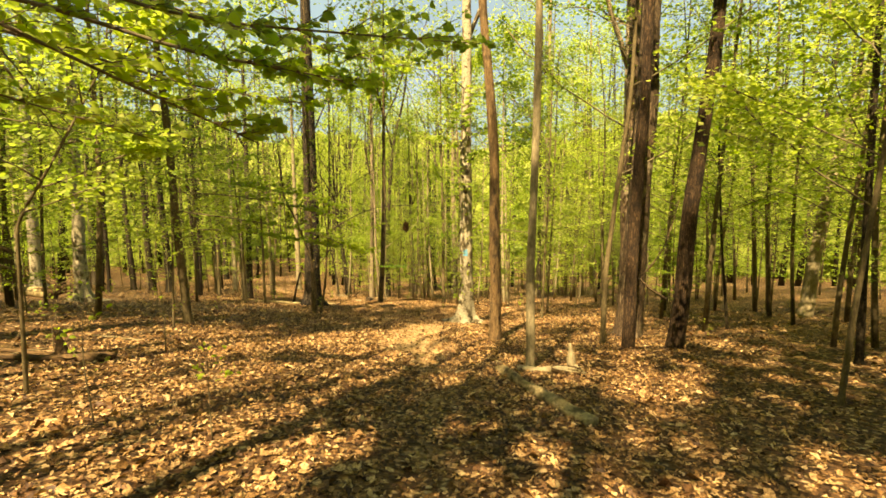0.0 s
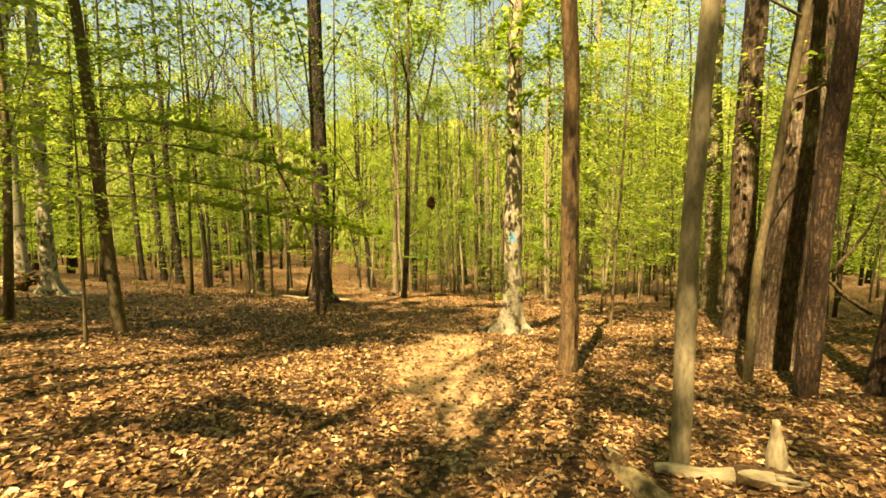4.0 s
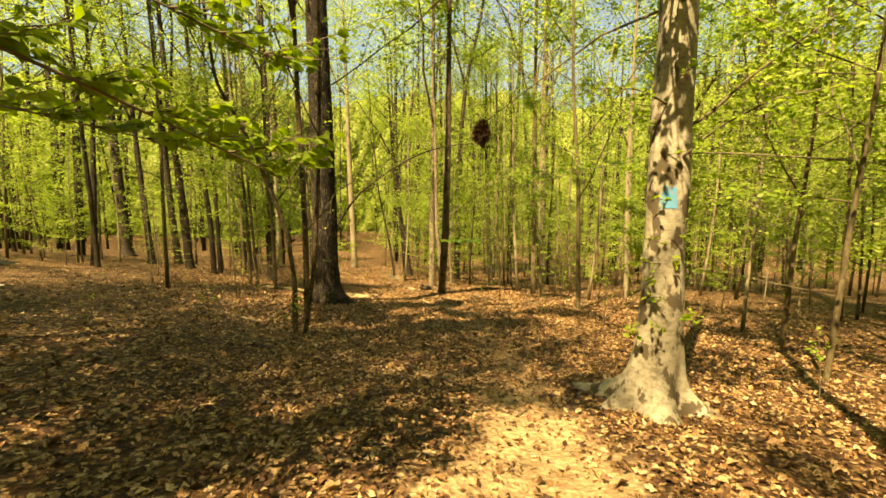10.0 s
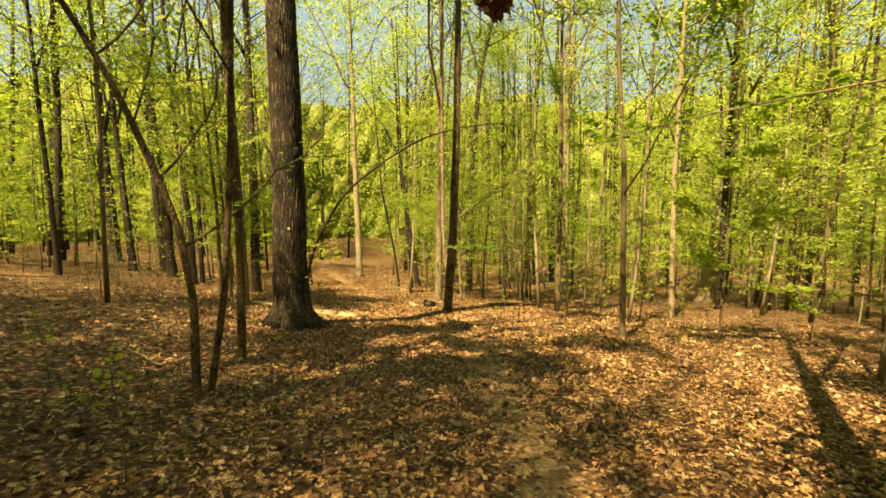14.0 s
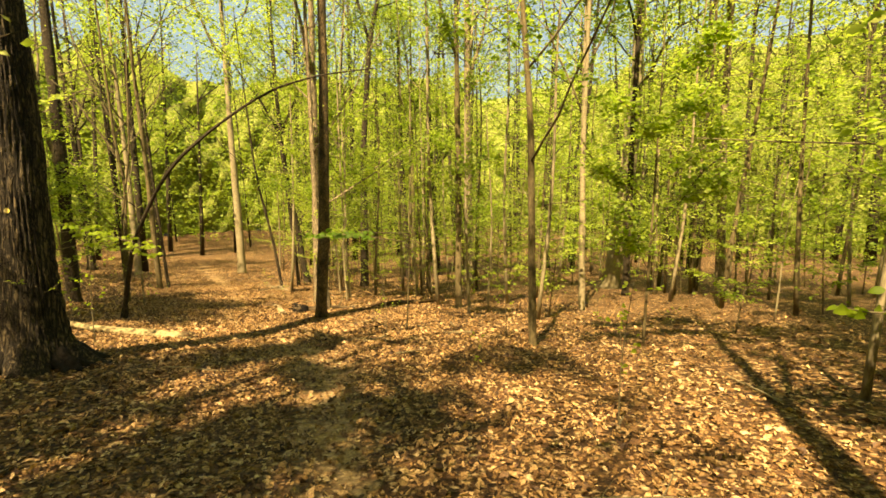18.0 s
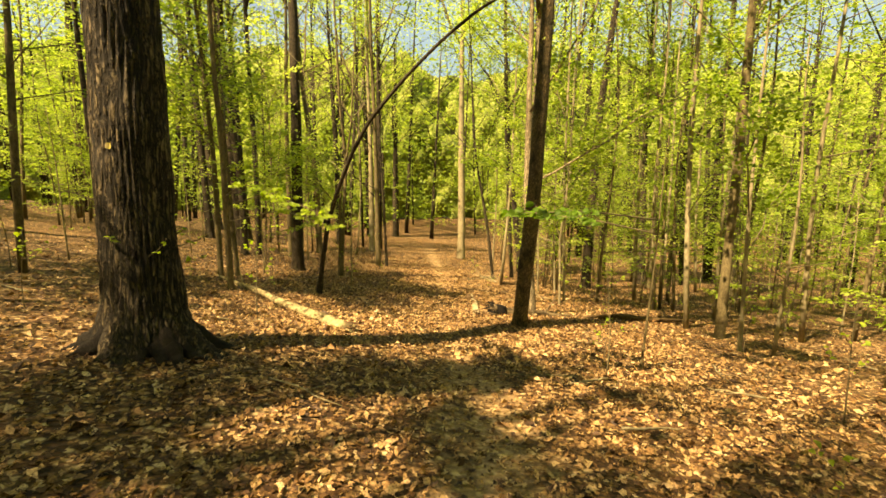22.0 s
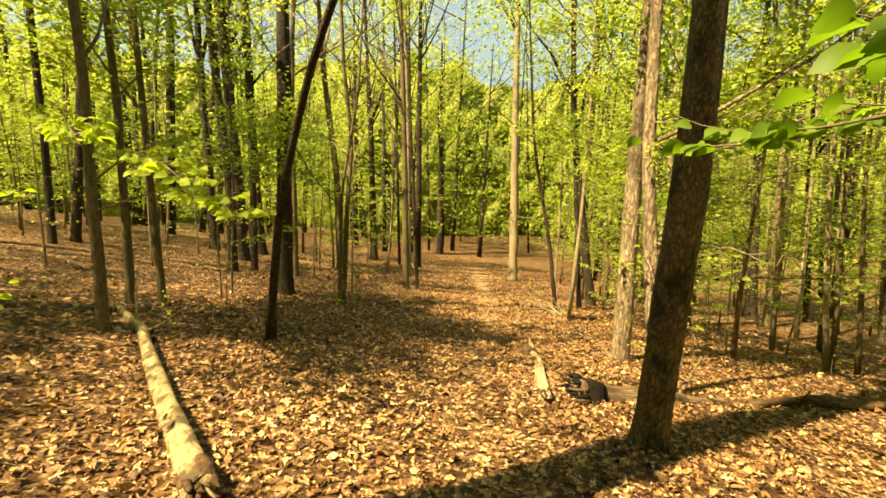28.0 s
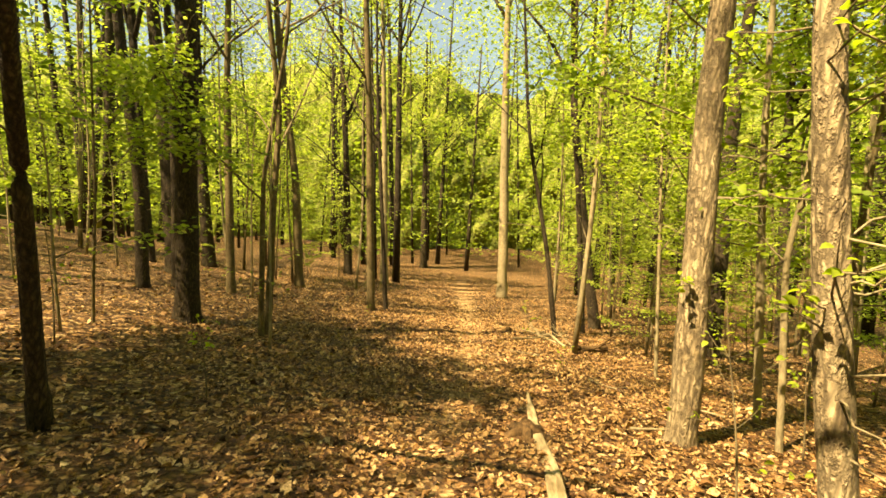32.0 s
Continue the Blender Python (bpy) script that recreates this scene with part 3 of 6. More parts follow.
def make_ground():
    def axis(lo, hi, step, far_lo, far_hi):
        mid = list(np.arange(lo, hi, step))
        k, a, s = [], lo, step
        while a > far_lo:
            s *= 1.22
            a -= s
            k.append(a)
        k2, b, s = [], mid[-1], step
        while b < far_hi:
            s *= 1.22
            b += s
            k2.append(b)
        return np.array(k[::-1] + mid + k2)
    xs, ys = axis(-13, 8, 0.2, -1500, 1500), axis(-2, 42, 0.2, -1500, 1500)
    X, Y = np.meshgrid(xs, ys)
    off = trail_off(X, Y)
    Z = ground_z(X, Y)
    near = np.exp(-((X + 3) / 30) ** 2 - ((Y - 20) / 45) ** 2)
    Z += near * (0.03 * smooth_noise(X, Y, 1) + 0.02 * smooth_noise(X * 2.3, Y * 2.3, 2)) - 0.05 * np.exp(-(off / 0.5) ** 2)
    n, m = X.shape
    v = np.stack([X, Y, Z], -1).reshape(-1, 3)
    i = (np.arange(n - 1)[:, None] * m + np.arange(m - 1)[None]).ravel()
    f = np.stack([i, i + 1, i + m + 1, i + m], -1)
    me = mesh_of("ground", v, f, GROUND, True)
    col = me.color_attributes.new("worn", "FLOAT_COLOR", "POINT")
    w = (np.exp(-(off / trail_width(X, Y)) ** 2) * bareness(Y)).ravel()
    col.data.foreach_set("color", np.stack([w, w, w, np.ones_like(w)], -1).astype(np.float32).ravel())
    tagged(new("ground", me), "forest floor of brown leaf litter with a bare earth trail", "ground", kind="structure")


make_ground()

# ---- trees ----
LABEL = {
    "oak": "large oak with dark deeply furrowed bark and spreading roots",
    "beech": "beech with smooth pale grey bark mottled by lichen and painted leaf shadows, and flared roots",
    "smooth": "slender young tree with smooth grey-brown bark and spring leaves",
    "dark": "tall forest tree with dark rough bark and fresh green crown",
    "shag": "hickory with light grey shaggy bark and fresh green crown",
    "brown": "dead standing tree stripped to bare orange-brown wood",
    "umber": "tree with rough dark brown bark and fresh green crown",
    "rust": "stout hickory with reddish-brown bark and pale flaking plates",
    "russet": "large tree with rough reddish-brown bark in long plates",
    "pale": "slender tree with pale grey bark and sparse spring leaves",
}


def stem_line(H, bends, n):
    """Middle line of a trunk from its base, through the bends, to its top."""
    hs, xs, ys = [0.0], [0.0], [0.0]
    for h, dx, dy in bends:
        hs.append(h), xs.append(dx), ys.append(dy)
    if len(hs) > 1:
        k = (H - hs[-1]) / max(hs[-1] - hs[-2], 0.8) * 0.35
        k = min(k, 1.5)
        xs.append(xs[-1] + (xs[-1] - xs[-2]) * k), ys.append(ys[-1] + (ys[-1] - ys[-2]) * k)
    else:
        xs.append(0.0), ys.append(0.0)
    hs.append(H)
    s = np.linspace(0, 1, n) ** (2.3 if n > 100 else 1.4) * H
    x, y = np.interp(s, hs, xs), np.interp(s, hs, ys)
    for _ in range(3):
        x[1:-1] = (x[:-2] + 2 * x[1:-1] + x[2:]) / 4
        y[1:-1] = (y[:-2] + 2 * y[1:-1] + y[2:]) / 4
    return np.stack([x, y, s], -1)


def limb_line(start, az, rise, length, g, n=7):
    t = np.linspace(0, 1, n)
    bend = g.normal(0, 0.12, 2)
    x = np.cos(az) * length * t * np.cos(rise) + bend[0] * length * t * t
    y = np.sin(az) * length * t * np.cos(rise) + bend[1] * length * t * t
    z = length * (np.sin(rise) * t + 0.18 * t * t)
    kink = g.normal(0, 0.025 * length, (n, 3)) * t[:, None]
    return start + np.stack([x, y, z], -1) + kink


COUNT = [100]


def tree(name, x, y, d, H, bark, bends, limbs=None, leafy=None, flare=None, low=None, label="", fork=None):
    COUNT[0] += 1
    g = np.random.default_rng(COUNT[0])
    big = d > 0.28
    z = float(ground_z(x, y)) - 0.06
    th = thing(name, x, y, z, label or LABEL[bark], "tree")
    near = math.hypot(x + 3, (y - 20) * 0.6) < 12
    beside = path_off(x, y) < 10
    line = stem_line(H, bends, 200 if bark == 'oak' else 100 if bark in ('beech', 'brown', 'shag') and near else 70 if near else 34)
    flare = flare if flare is not None else {"beech": 2.2, "oak": 1.0, "rust": 0.4, "shag": 0.45, "dark": 0.35}.get(bark, 0.25)
    s = line[:, 2]
    r = d / 2 * (1 - 0.78 * (s / H) ** 0.9)
    sides = (120 if bark == "oak" else 52 if bark == "beech" and near else 26 if bark == "brown" and near else 20) if near else 10
    spread = 0.58 if bark == "beech" else 0.68 if bark == "oak" else d * 0.9
    v, f = tube(line, r, sides, 0.06 if bark != "oak" else 0.03, 40 if bark == "oak" else 0, 0.15, COUNT[0])
    # roots flare out in lobes near the ground
    h = v[:, 2]
    base = v[:, :2] - np.stack([np.interp(h, s, line[:, 0]), np.interp(h, s, line[:, 1])], -1)
    ang = np.arctan2(base[:, 1], base[:, 0])
    lobes = 0.55 + 0.45 * np.sin(5 * ang + g.uniform(0, 6)) + 0.3 * np.sin(3 * ang + g.uniform(0, 6))
    k = flare * np.exp(-h / (spread * 0.55)) * (0.35 + 0.85 * lobes * np.exp(-h / spread))
    if bark == "beech":
        ridge = np.abs(np.cos(2.5 * ang + 0.7 + 0.5 * np.sin(2 * ang))) ** 2.2
        k = flare * (np.exp(-h / 0.16) * 1.25 * ridge ** 1.6 + 0.16 * np.exp(-h / 0.3)) + 0.3 * np.exp(-h / 0.7) * (0.3 + ridge)
    v[:, :2] += base * k[:, None]
    part("trunk", mesh_of("trunk", v, f, BARK[bark], True), th)
    low = low if low is not None else ((0.5 if beside else 0.36) if H > 14 else 0.22)
    if fork is None and H > 14 and g.uniform() < 0.75:
        fork = [(H * g.uniform(0.36, 0.55), g.uniform(0, 360), g.uniform(58, 74), H * g.uniform(0.3, 0.42)) for _ in range(int(g.integers(1, 3)))]
    n_limb = 0 if bark == "brown" else limbs if limbs is not None else 8
    tips = []
    for i in range(n_limb):
        if fork and i < len(fork):
            fh, az, rise, length = fork[i]
            az = radians(az)
            rise = radians(rise)
        else:
            fh = H * (low + (0.93 - low) * (i + g.uniform(0, 0.8)) / max(n_limb, 1))
            az, rise = g.uniform(0, 6.28), g.uniform(0.35, 0.9)
            length = (0.22 * H + 0.3) * (1.15 - 0.6 * fh / H) * g.uniform(0.8, 1.25)
        at = np.array([np.interp(fh, s, line[:, 0]), np.interp(fh, s, line[:, 1]), fh])
        ln = limb_line(at, az, rise, length, g)
        r0 = np.interp(fh, s, r) * (0.7 if fork and i < len(fork) else 0.42)
        pieces = [tube(ln, np.linspace(r0, 0.012, len(ln)), 6, 0.05, seed=i)]
        for j in range(3):
            q = g.integers(2, 6)
            tw = limb_line(ln[q], az + g.choice([-1, 1]) * g.uniform(0.5, 1.1), g.uniform(0.0, 0.6), length * g.uniform(0.3, 0.5), g, 5)
            pieces.append(tube(tw, np.linspace(r0 * 0.35, 0.006, 5), 4, seed=j))
            tips.append(tw)
        tips.append(ln[2:])
        vv, ff = join(pieces)
        part("limb", mesh_of("limb", vv, ff, BARK["twig" if bark in ("smooth", "pale") else bark], True), th)
    if bark == 'brown':
        return th
    count = leafy if leafy is not None else (6400 if beside and H > 14 else 8000 if big else 4800)
    if count and tips:
        top = line[s > H * 0.6]
        tips.append(top)
        c = []
        per = count // len(tips)
        for tline in tips:
            t = g.uniform(0, len(tline) - 1.001, per)
            i0 = t.astype(int)
            p = tline[i0] + (tline[np.minimum(i0 + 1, len(tline) - 1)] - tline[i0]) * (t - i0)[:, None]
            sp = 0.03 * H if big else 0.024 * H
            c.append(p + g.normal(0, 1, (per, 3)) * np.array([sp, sp, sp * 0.45]))
        c = np.concatenate(c)
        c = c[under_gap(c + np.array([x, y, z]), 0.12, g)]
        n = len(c)
        ln = g.uniform(0.11, 0.20, n) * ((1.1 if beside else 0.74) if H > 14 else 0.6)
        v, f = leaves(c, random_ways(n, g), random_ups(n, g, 0.9), ln, ln * 0.66, 0.2, 4 if H > 14 else 1)
        tagged(part("crown", mesh_of("crown", v, f, LEAF), th, "yellow-green spring leaves"), kind="stuff")
    return th


tree("young_tree", -4.48, 4.92, 0.05, 5, "smooth", [(1.3, 0.02, 0.02), (1.9, 0.03, 0.03), (2.5, 0.26, 0.24), (3.1, 0.47, 0.43), (3.7, 0.67, 0.61)])
tree("tree", -29.18, 31.76, 0.25, 9, "dark", [(4.6, -0.06, -0.06)])
tree("beech_tree", -14.06, 18.19, 0.46, 23, "beech", [(6.1, 0.09, 0.07), (10.2, 0.18, 0.14)], leafy=9000)
tree("young_tree", -6.10, 11.12, 0.20, 17, "smooth", [(2.2, -0.10, -0.06), (4.7, -0.18, -0.10), (6.1, -0.27, -0.16)], leafy=5200)
tree("beech_tree", -20.49, 23.63, 0.54, 24, "beech", [(8.8, 0.07, 0.06), (12.5, 0.13, 0.11)], leafy=9000)
tree("tree", -29.60, 40.10, 0.78, 21, "dark", [(10.0, -0.20, 0.00)], flare=0.8)
tree("dead_tree", 1.14, 10.05, 0.26, 17, "brown", [(1.9, -0.03, 0.01), (3.9, -0.06, 0.02), (5.4, -0.17, 0.03), (7.2, -0.34, 0.05)])
tree("beech_tree", 0.67, 13.82, 0.40, 20, "beech", [(1.6, 0.01, -0.00), (2.8, 0.00, -0.00), (4.0, -0.00, 0.00)])
tree("young_tree", 1.33, 7.04, 0.14, 15, "pale", [(1.8, -0.02, 0.00), (3.6, 0.03, -0.01), (4.9, 0.04, -0.01)], leafy=900)
tree("tree", 3.70, 9.25, 0.25, 19, "russet", [(2.1, 0.01, -0.01), (4.9, 0.11, -0.07)])
tree("hickory_tree", 4.34, 10.92, 0.58, 23, "rust", [(2.4, 0.10, -0.03), (5.7, 0.22, -0.06)], fork=[(13, 20, 66, 7)])
tree("tree", 3.38, 9.85, 0.12, 13, "smooth", [(1.7, 0.04, 0.02), (3.7, 0.26, -0.00), (5.2, 0.42, -0.02)])
tree("tree", 4.78, 9.50, 0.34, 18, "russet", [(2.9, 0.13, -0.07), (6.1, 0.39, -0.22)])
tree("hickory_tree", 5.66, 14.25, 0.58, 23, "rust", [(3.9, -0.08, 0.04), (7.6, -0.05, 0.05)], fork=[(13, 200, 66, 7)])
tree("young_tree", 11.86, 15.28, 0.42, 18, "pale", [(3.7, 0.38, 0.00), (6.1, 0.9, 0.0), (8.4, 1.6, 0.0)])
tree("tree", 6.91, 7.66, 0.13, 15, "dark", [(3.2, -0.05, 0.05), (5.8, -0.08, 0.07)])
tree("tree", 4.68, 5.38, 0.07, 9, "smooth", [(1.1, 0.06, -0.00), (2.6, 0.22, 0.01), (5.0, 0.5, 0.02)])
tree("tree", 7.77, 12.68, 0.08, 12, "dark", [(2.1, -0.19, 0.13), (4.8, -0.36, 0.24)])
tree("young_tree", 7.55, 37.56, 0.76, 25, "pale", [(7.1, 0.71, -0.18), (16.8, 0.61, -0.16)])
tree("hickory_tree", 8.34, 20.81, 0.64, 22, "shag", [(3.3, -0.10, 0.06), (8.3, -0.29, 0.18)])
tree("young_tree", 4.06, 18.17, 0.10, 10, "smooth", [(2.1, 0.04, -0.02), (4.2, 0.13, -0.06)])
tree("young_tree", 3.31, 15.63, 0.08, 11, "smooth", [(1.9, 0.04, -0.02), (3.7, 0.12, -0.06)])
tree("tree", -4.55, 16.59, 0.10, 7, "umber", [(1.1, 0.02, 0.02), (1.9, -0.05, -0.04), (2.5, -0.20, -0.15), (3.2, -0.40, -0.29), (3.9, -0.66, -0.48), (4.2, -0.80, -0.59)], leafy=500)
tree("tree", -4.37, 16.56, 0.08, 12, "umber", [(1.2, 0.18, 0.12), (2.6, 0.28, 0.20), (4.5, 0.37, 0.26)], leafy=1200)
tree("young_tree", -5.13, 18.25, 0.13, 15, "umber", [(1.5, 0.05, 0.04), (2.9, 0.05, 0.04), (4.2, 0.03, 0.03)])
tree("oak_tree", -5.90, 21.15, 0.70, 26, "oak", [(1.5, 0.01, 0.01), (2.9, 0.03, 0.03), (4.2, 0.03, 0.03)], low=0.58, fork=[(15, 40, 66, 8), (15.6, 220, 66, 8)])
tree("tree", -22.85, 34.60, 0.42, 19, "dark", [(3.6, -0.10, -0.10), (8.5, -0.20, -0.20)])
tree("young_tree", -11.21, 26.16, 0.14, 13, "smooth", [(3.1, -0.00, -0.00), (7.7, -0.18, -0.15)])
tree("young_tree", -15.88, 33.24, 0.24, 15, "smooth", [(5.3, -0.00, -0.00), (11.3, 0.17, 0.13)])
tree("tree", -8.41, 42.31, 0.39, 17, "dark", [(7.3, -1.01, -0.26)])
tree("tree", -4.74, 40.30, 0.45, 22, "dark", [(7.0, 0.08, 0.01), (13.0, 0.55, 0.10), (17.0, 1.6, 0.2)], low=0.55, fork=[(12.5, 168, 74, 9)])
tree("young_tree", -2.28, 44.38, 0.33, 17, "smooth", [(9.4, -0.09, -0.00)])
tree("young_tree", 0.03, 30.60, 0.23, 17, "smooth", [(5.1, -0.03, 0.00), (10.5, -0.15, 0.01)])
tree("young_tree", 1.15, 23.45, 0.15, 13, "smooth", [(2.5, -0.09, 0.02), (4.1, -0.15, 0.03), (6.6, -0.38, 0.09)])
tree("young_tree", 3.85, 29.53, 0.20, 17, "pale", [(4.8, -0.17, 0.05), (9.6, -0.16, 0.05)])
tree("tree", 7.04, 34.24, 0.30, 19, "dark", [(5.7, -0.08, 0.03), (11.4, -0.08, 0.03)])
tree("young_tree", 3.35, 23.90, 0.06, 6, "smooth", [(1.3, 0.01, -0.01), (2.6, 0.02, -0.01)])
tree("hickory_tree", 10.91, 34.23, 0.39, 20, "shag", [(3.4, -0.15, 0.09), (7.6, -0.34, 0.20)])
tree("young_tree", -15.00, 48.80, 0.58, 25, "pale", [(4.6, -0.04, -0.02), (9.2, -0.14, -0.07)], low=0.6, fork=[(14.5, 190, 62, 9), (15, 10, 66, 9)])
tree("tree", -12.46, 30.09, 0.41, 20, "dark", [(4.7, 0.09, 0.08), (9.3, 0.11, 0.10)])
tree("young_tree", 0.31, 29.25, 0.09, 9, "pale", [(1.8, -0.08, 0.01), (3.2, -0.13, 0.01)])
tree("young_tree", 4.29, 31.10, 0.19, 15, "pale", [(2.9, -0.11, 0.04), (7.4, -0.22, 0.07)])
tree("young_tree", -3.61, 26.84, 0.31, 17, "umber", [(2.4, 0.17, 0.05), (4.0, 0.21, 0.06), (6.0, 0.28, 0.08)], fork=[(10.3, -10, 62, 7.5), (10.4, 170, 76, 7.0)])
tree("tree", -19.88, 27.89, 0.23, 19, "dark", [(3.1, 0.00, 0.01), (7.0, -0.02, -0.05)])
tree("tree", -21.06, 28.84, 0.30, 19, "dark", [(3.4, 0.11, 0.30), (7.8, 0.24, 0.65)])
tree("young_tree", -9.59, 25.16, 0.14, 13, "smooth", [(1.4, -0.01, -0.02), (2.9, -0.01, -0.01), (4.3, -0.03, -0.07)])
tree("young_tree", -11.20, 26.65, 0.13, 12, "smooth", [(1.9, -0.04, -0.07), (4.5, -0.08, -0.14)])
tree("tree", -19.73, 33.83, 0.53, 20, "dark", [(3.7, -0.06, -0.08), (9.0, -0.23, -0.33)])
tree("young_tree", -11.03, 30.53, 0.10, 10, "smooth", [(2.7, 0.05, 0.05), (5.0, 0.34, 0.33)])
tree("young_tree", -13.09, 35.76, 0.25, 17, "smooth", [(5.4, -0.07, -0.05), (10.1, -0.20, -0.15)])
tree("tree", -13.08, 36.42, 0.15, 11, "dark", [(3.5, -0.14, -0.10), (6.5, -0.25, -0.18)])
tree("tree", -27.40, 59.37, 0.65, 19, "dark", [(10.6, -0.02, -0.01)])
tree("tree", -2.75, 46.04, 0.42, 19, "dark", [(2.8, -0.16, -0.00), (7.6, -0.40, -0.00)])
tree("hickory_tree", 1.14, 43.72, 0.65, 22, "shag", [(3.1, -0.08, 0.01), (6.9, -0.17, 0.03)])
tree("hickory_tree", -4.68, 30.61, 0.29, 18, "shag", [(1.3, 0.03, 0.01), (3.4, 0.05, 0.01), (4.7, 0.11, 0.02)])
tree("hickory_tree", -3.76, 28.35, 0.17, 13, "shag", [(1.3, -0.14, 0.02), (1.9, -0.20, 0.02), (2.8, -0.28, 0.03)])
tree("tree", -16.36, 31.24, 0.30, 20, "dark", [(2.6, 0.01, 0.02), (6.8, -0.16, -0.29)])
tree("tree", -16.68, 32.22, 0.24, 19, "dark", [(3.6, 0.03, 0.04), (7.4, -0.01, -0.02)])
tree("young_tree", -11.12, 30.73, 0.13, 13, "smooth", [(2.2, 0.07, 0.09), (3.9, 0.16, 0.19), (5.5, 0.05, 0.06)])
tree("young_tree", -18.13, 37.55, 0.35, 18, "smooth", [(3.9, -0.06, -0.06), (9.2, -0.45, -0.50)])
tree("tree", -24.08, 46.47, 0.53, 19, "dark", [(7.1, -0.10, -0.09), (15.2, -0.35, -0.32)])
tree("young_tree", -19.71, 44.50, 0.43, 18, "pale", [(6.7, -0.02, -0.02), (13.8, -0.16, -0.13)])
tree("young_tree", -5.03, 35.66, 0.09, 9, "pale", [(1.1, -0.08, -0.01), (2.4, -0.15, -0.02)])
tree("tree", -0.74, 48.12, 0.32, 18, "dark", [(2.8, -0.22, 0.03), (6.2, -0.48, 0.06)])
tree("young_tree", -3.97, 32.40, 0.10, 12, "pale", [(1.4, -0.07, 0.00), (3.1, -0.16, 0.01), (4.4, -0.20, 0.01)])
tree("young_tree", -3.83, 31.20, 0.07, 9, "pale", [(0.9, -0.03, 0.00), (2.0, -0.09, 0.01), (2.8, 0.02, -0.00)])
tree("young_tree", -5.43, 34.74, 0.07, 9, "pale", [(1.8, -0.06, -0.01), (4.3, -0.15, -0.02)])
tree("tree", -8.44, 38.08, 0.15, 13, "dark", [(2.3, -0.27, -0.09), (5.7, -0.90, -0.30)])
tree("tree", -8.31, 40.33, 0.20, 16, "dark", [(3.4, -0.24, -0.06), (7.7, -0.55, -0.15)])
tree("tree", -22.98, 37.05, 0.51, 19, "dark", [(1.7, -0.06, -0.09), (5.1, -0.12, -0.20)])
tree("young_tree", -12.34, 28.62, 0.05, 8, "smooth", [(0.8, 0.01, 0.03), (1.9, 0.03, 0.09)])

def behind():
    """Unseen trees added at the walker's back and over the path's sides, out of which the canopy overhead is made."""
    g = np.random.default_rng(31)
    n = 0
    while n < 16:
        x, y = g.uniform(-15, 12), g.uniform(-17, 1.0)
        if path_off(x, y) < 2.5 or (y > -1.5 and abs(x) < 5):
            continue
        n += 1
        tree("tree", x, y, g.uniform(0.22, 0.5), int(g.integers(15, 22)), ("dark", "smooth", "shag")[n % 3], [(6.0, g.normal(0, 0.2), g.normal(0, 0.2))], leafy=3000)


# unseen tall trees added at the walker's back and side, so their wide high crowns shade the path
tree("tree", -3.7, -6.4, 0.40, 28, "dark", [(8.0, 0.05, 0.0), (16.0, -1.0, 0.0), (26.0, -2.0, 0.0)], leafy=3600)
tree("tree", -11.4, -1.2, 0.40, 28, "dark", [(8.0, 0.1, 0.1)], leafy=5200)
tree("tree", -13.2, 2.4, 0.40, 28, "dark", [(8.0, 0.1, 0.1)], leafy=5600)
tree("tree", -10.6, 0.9, 0.42, 29, "dark", [(8.0, 0.1, 0.1)], leafy=7000)
tree("tree", -9.4, -4.2, 0.42, 29, "dark", [(8.0, 0.1, 0.1)], leafy=4000)
tree("tree", -12.8, -3.4, 0.40, 28, "dark", [(8.0, 0.1, 0.1)], leafy=5000)
tree("tree", -8.2, -8.2, 0.40, 28, "dark", [(8.0, 0.1, 0.1)], leafy=2600)
tree("tree", -13.8, 10.2, 0.36, 29, "dark", [(8.0, 0.1, 0.1)], leafy=8500)
tree("tree", -15.8, 11.2, 0.36, 29, "dark", [(8.0, 0.1, 0.1)], leafy=9000)
tree("tree", -16.8, 7.6, 0.36, 28, "dark", [(8.0, 0.1, 0.1)], leafy=6000)
tree("tree", -7.6, 2.4, 0.36, 28, "dark", [(8.0, 0.3, 0.1), (16.0, 1.2, 0.1), (26.0, 2.2, 0.2)], leafy=5200)
tree("tree", -9.6, 8.8, 0.36, 28, "dark", [(8.0, 0.3, 0.1), (16.0, 1.6, 0.3), (26.0, 3.2, 0.5)], leafy=4600)
tree("tree", -19.5, 14.0, 0.36, 29, "dark", [(8.0, 0.1, 0.1)], leafy=7500)
tree("tree", -22.6, 15.4, 0.36, 28, "dark", [(8.0, 0.1, 0.1)], leafy=6500)
tree("tree", -17.2, 13.6, 0.34, 29, "dark", [(8.0, 0.3, 0.1), (16.0, 2.0, 0.3), (26.0, 4.2, 0.6)], leafy=6500)
tree("tree", -3.0, -9.6, 0.40, 28, "dark", [(8.0, 0.1, 0.0)], leafy=6500)
tree("tree", -0.4, -9.2, 0.38, 28, "dark", [(8.0, 0.1, 0.0)], leafy=6500)
tree("tree", 1.6, -8.4, 0.40, 28, "dark", [(8.0, 0.1, 0.0)], leafy=5500)

# ---- undergrowth ----


def in_the_way(x, y):
    """Too near the line on which the tall pale trunk shows between the others."""
    (ax, ay), (bx, by) = (-0.6, 14.5), (7.5, 37.0)
    t = min(max(((x - ax) * (bx - ax) + (y - ay) * (by - ay)) / ((bx - ax) ** 2 + (by - ay) ** 2), 0), 1)
    return math.hypot(x - ax - t * (bx - ax), y - ay - t * (by - ay)) < 1.5


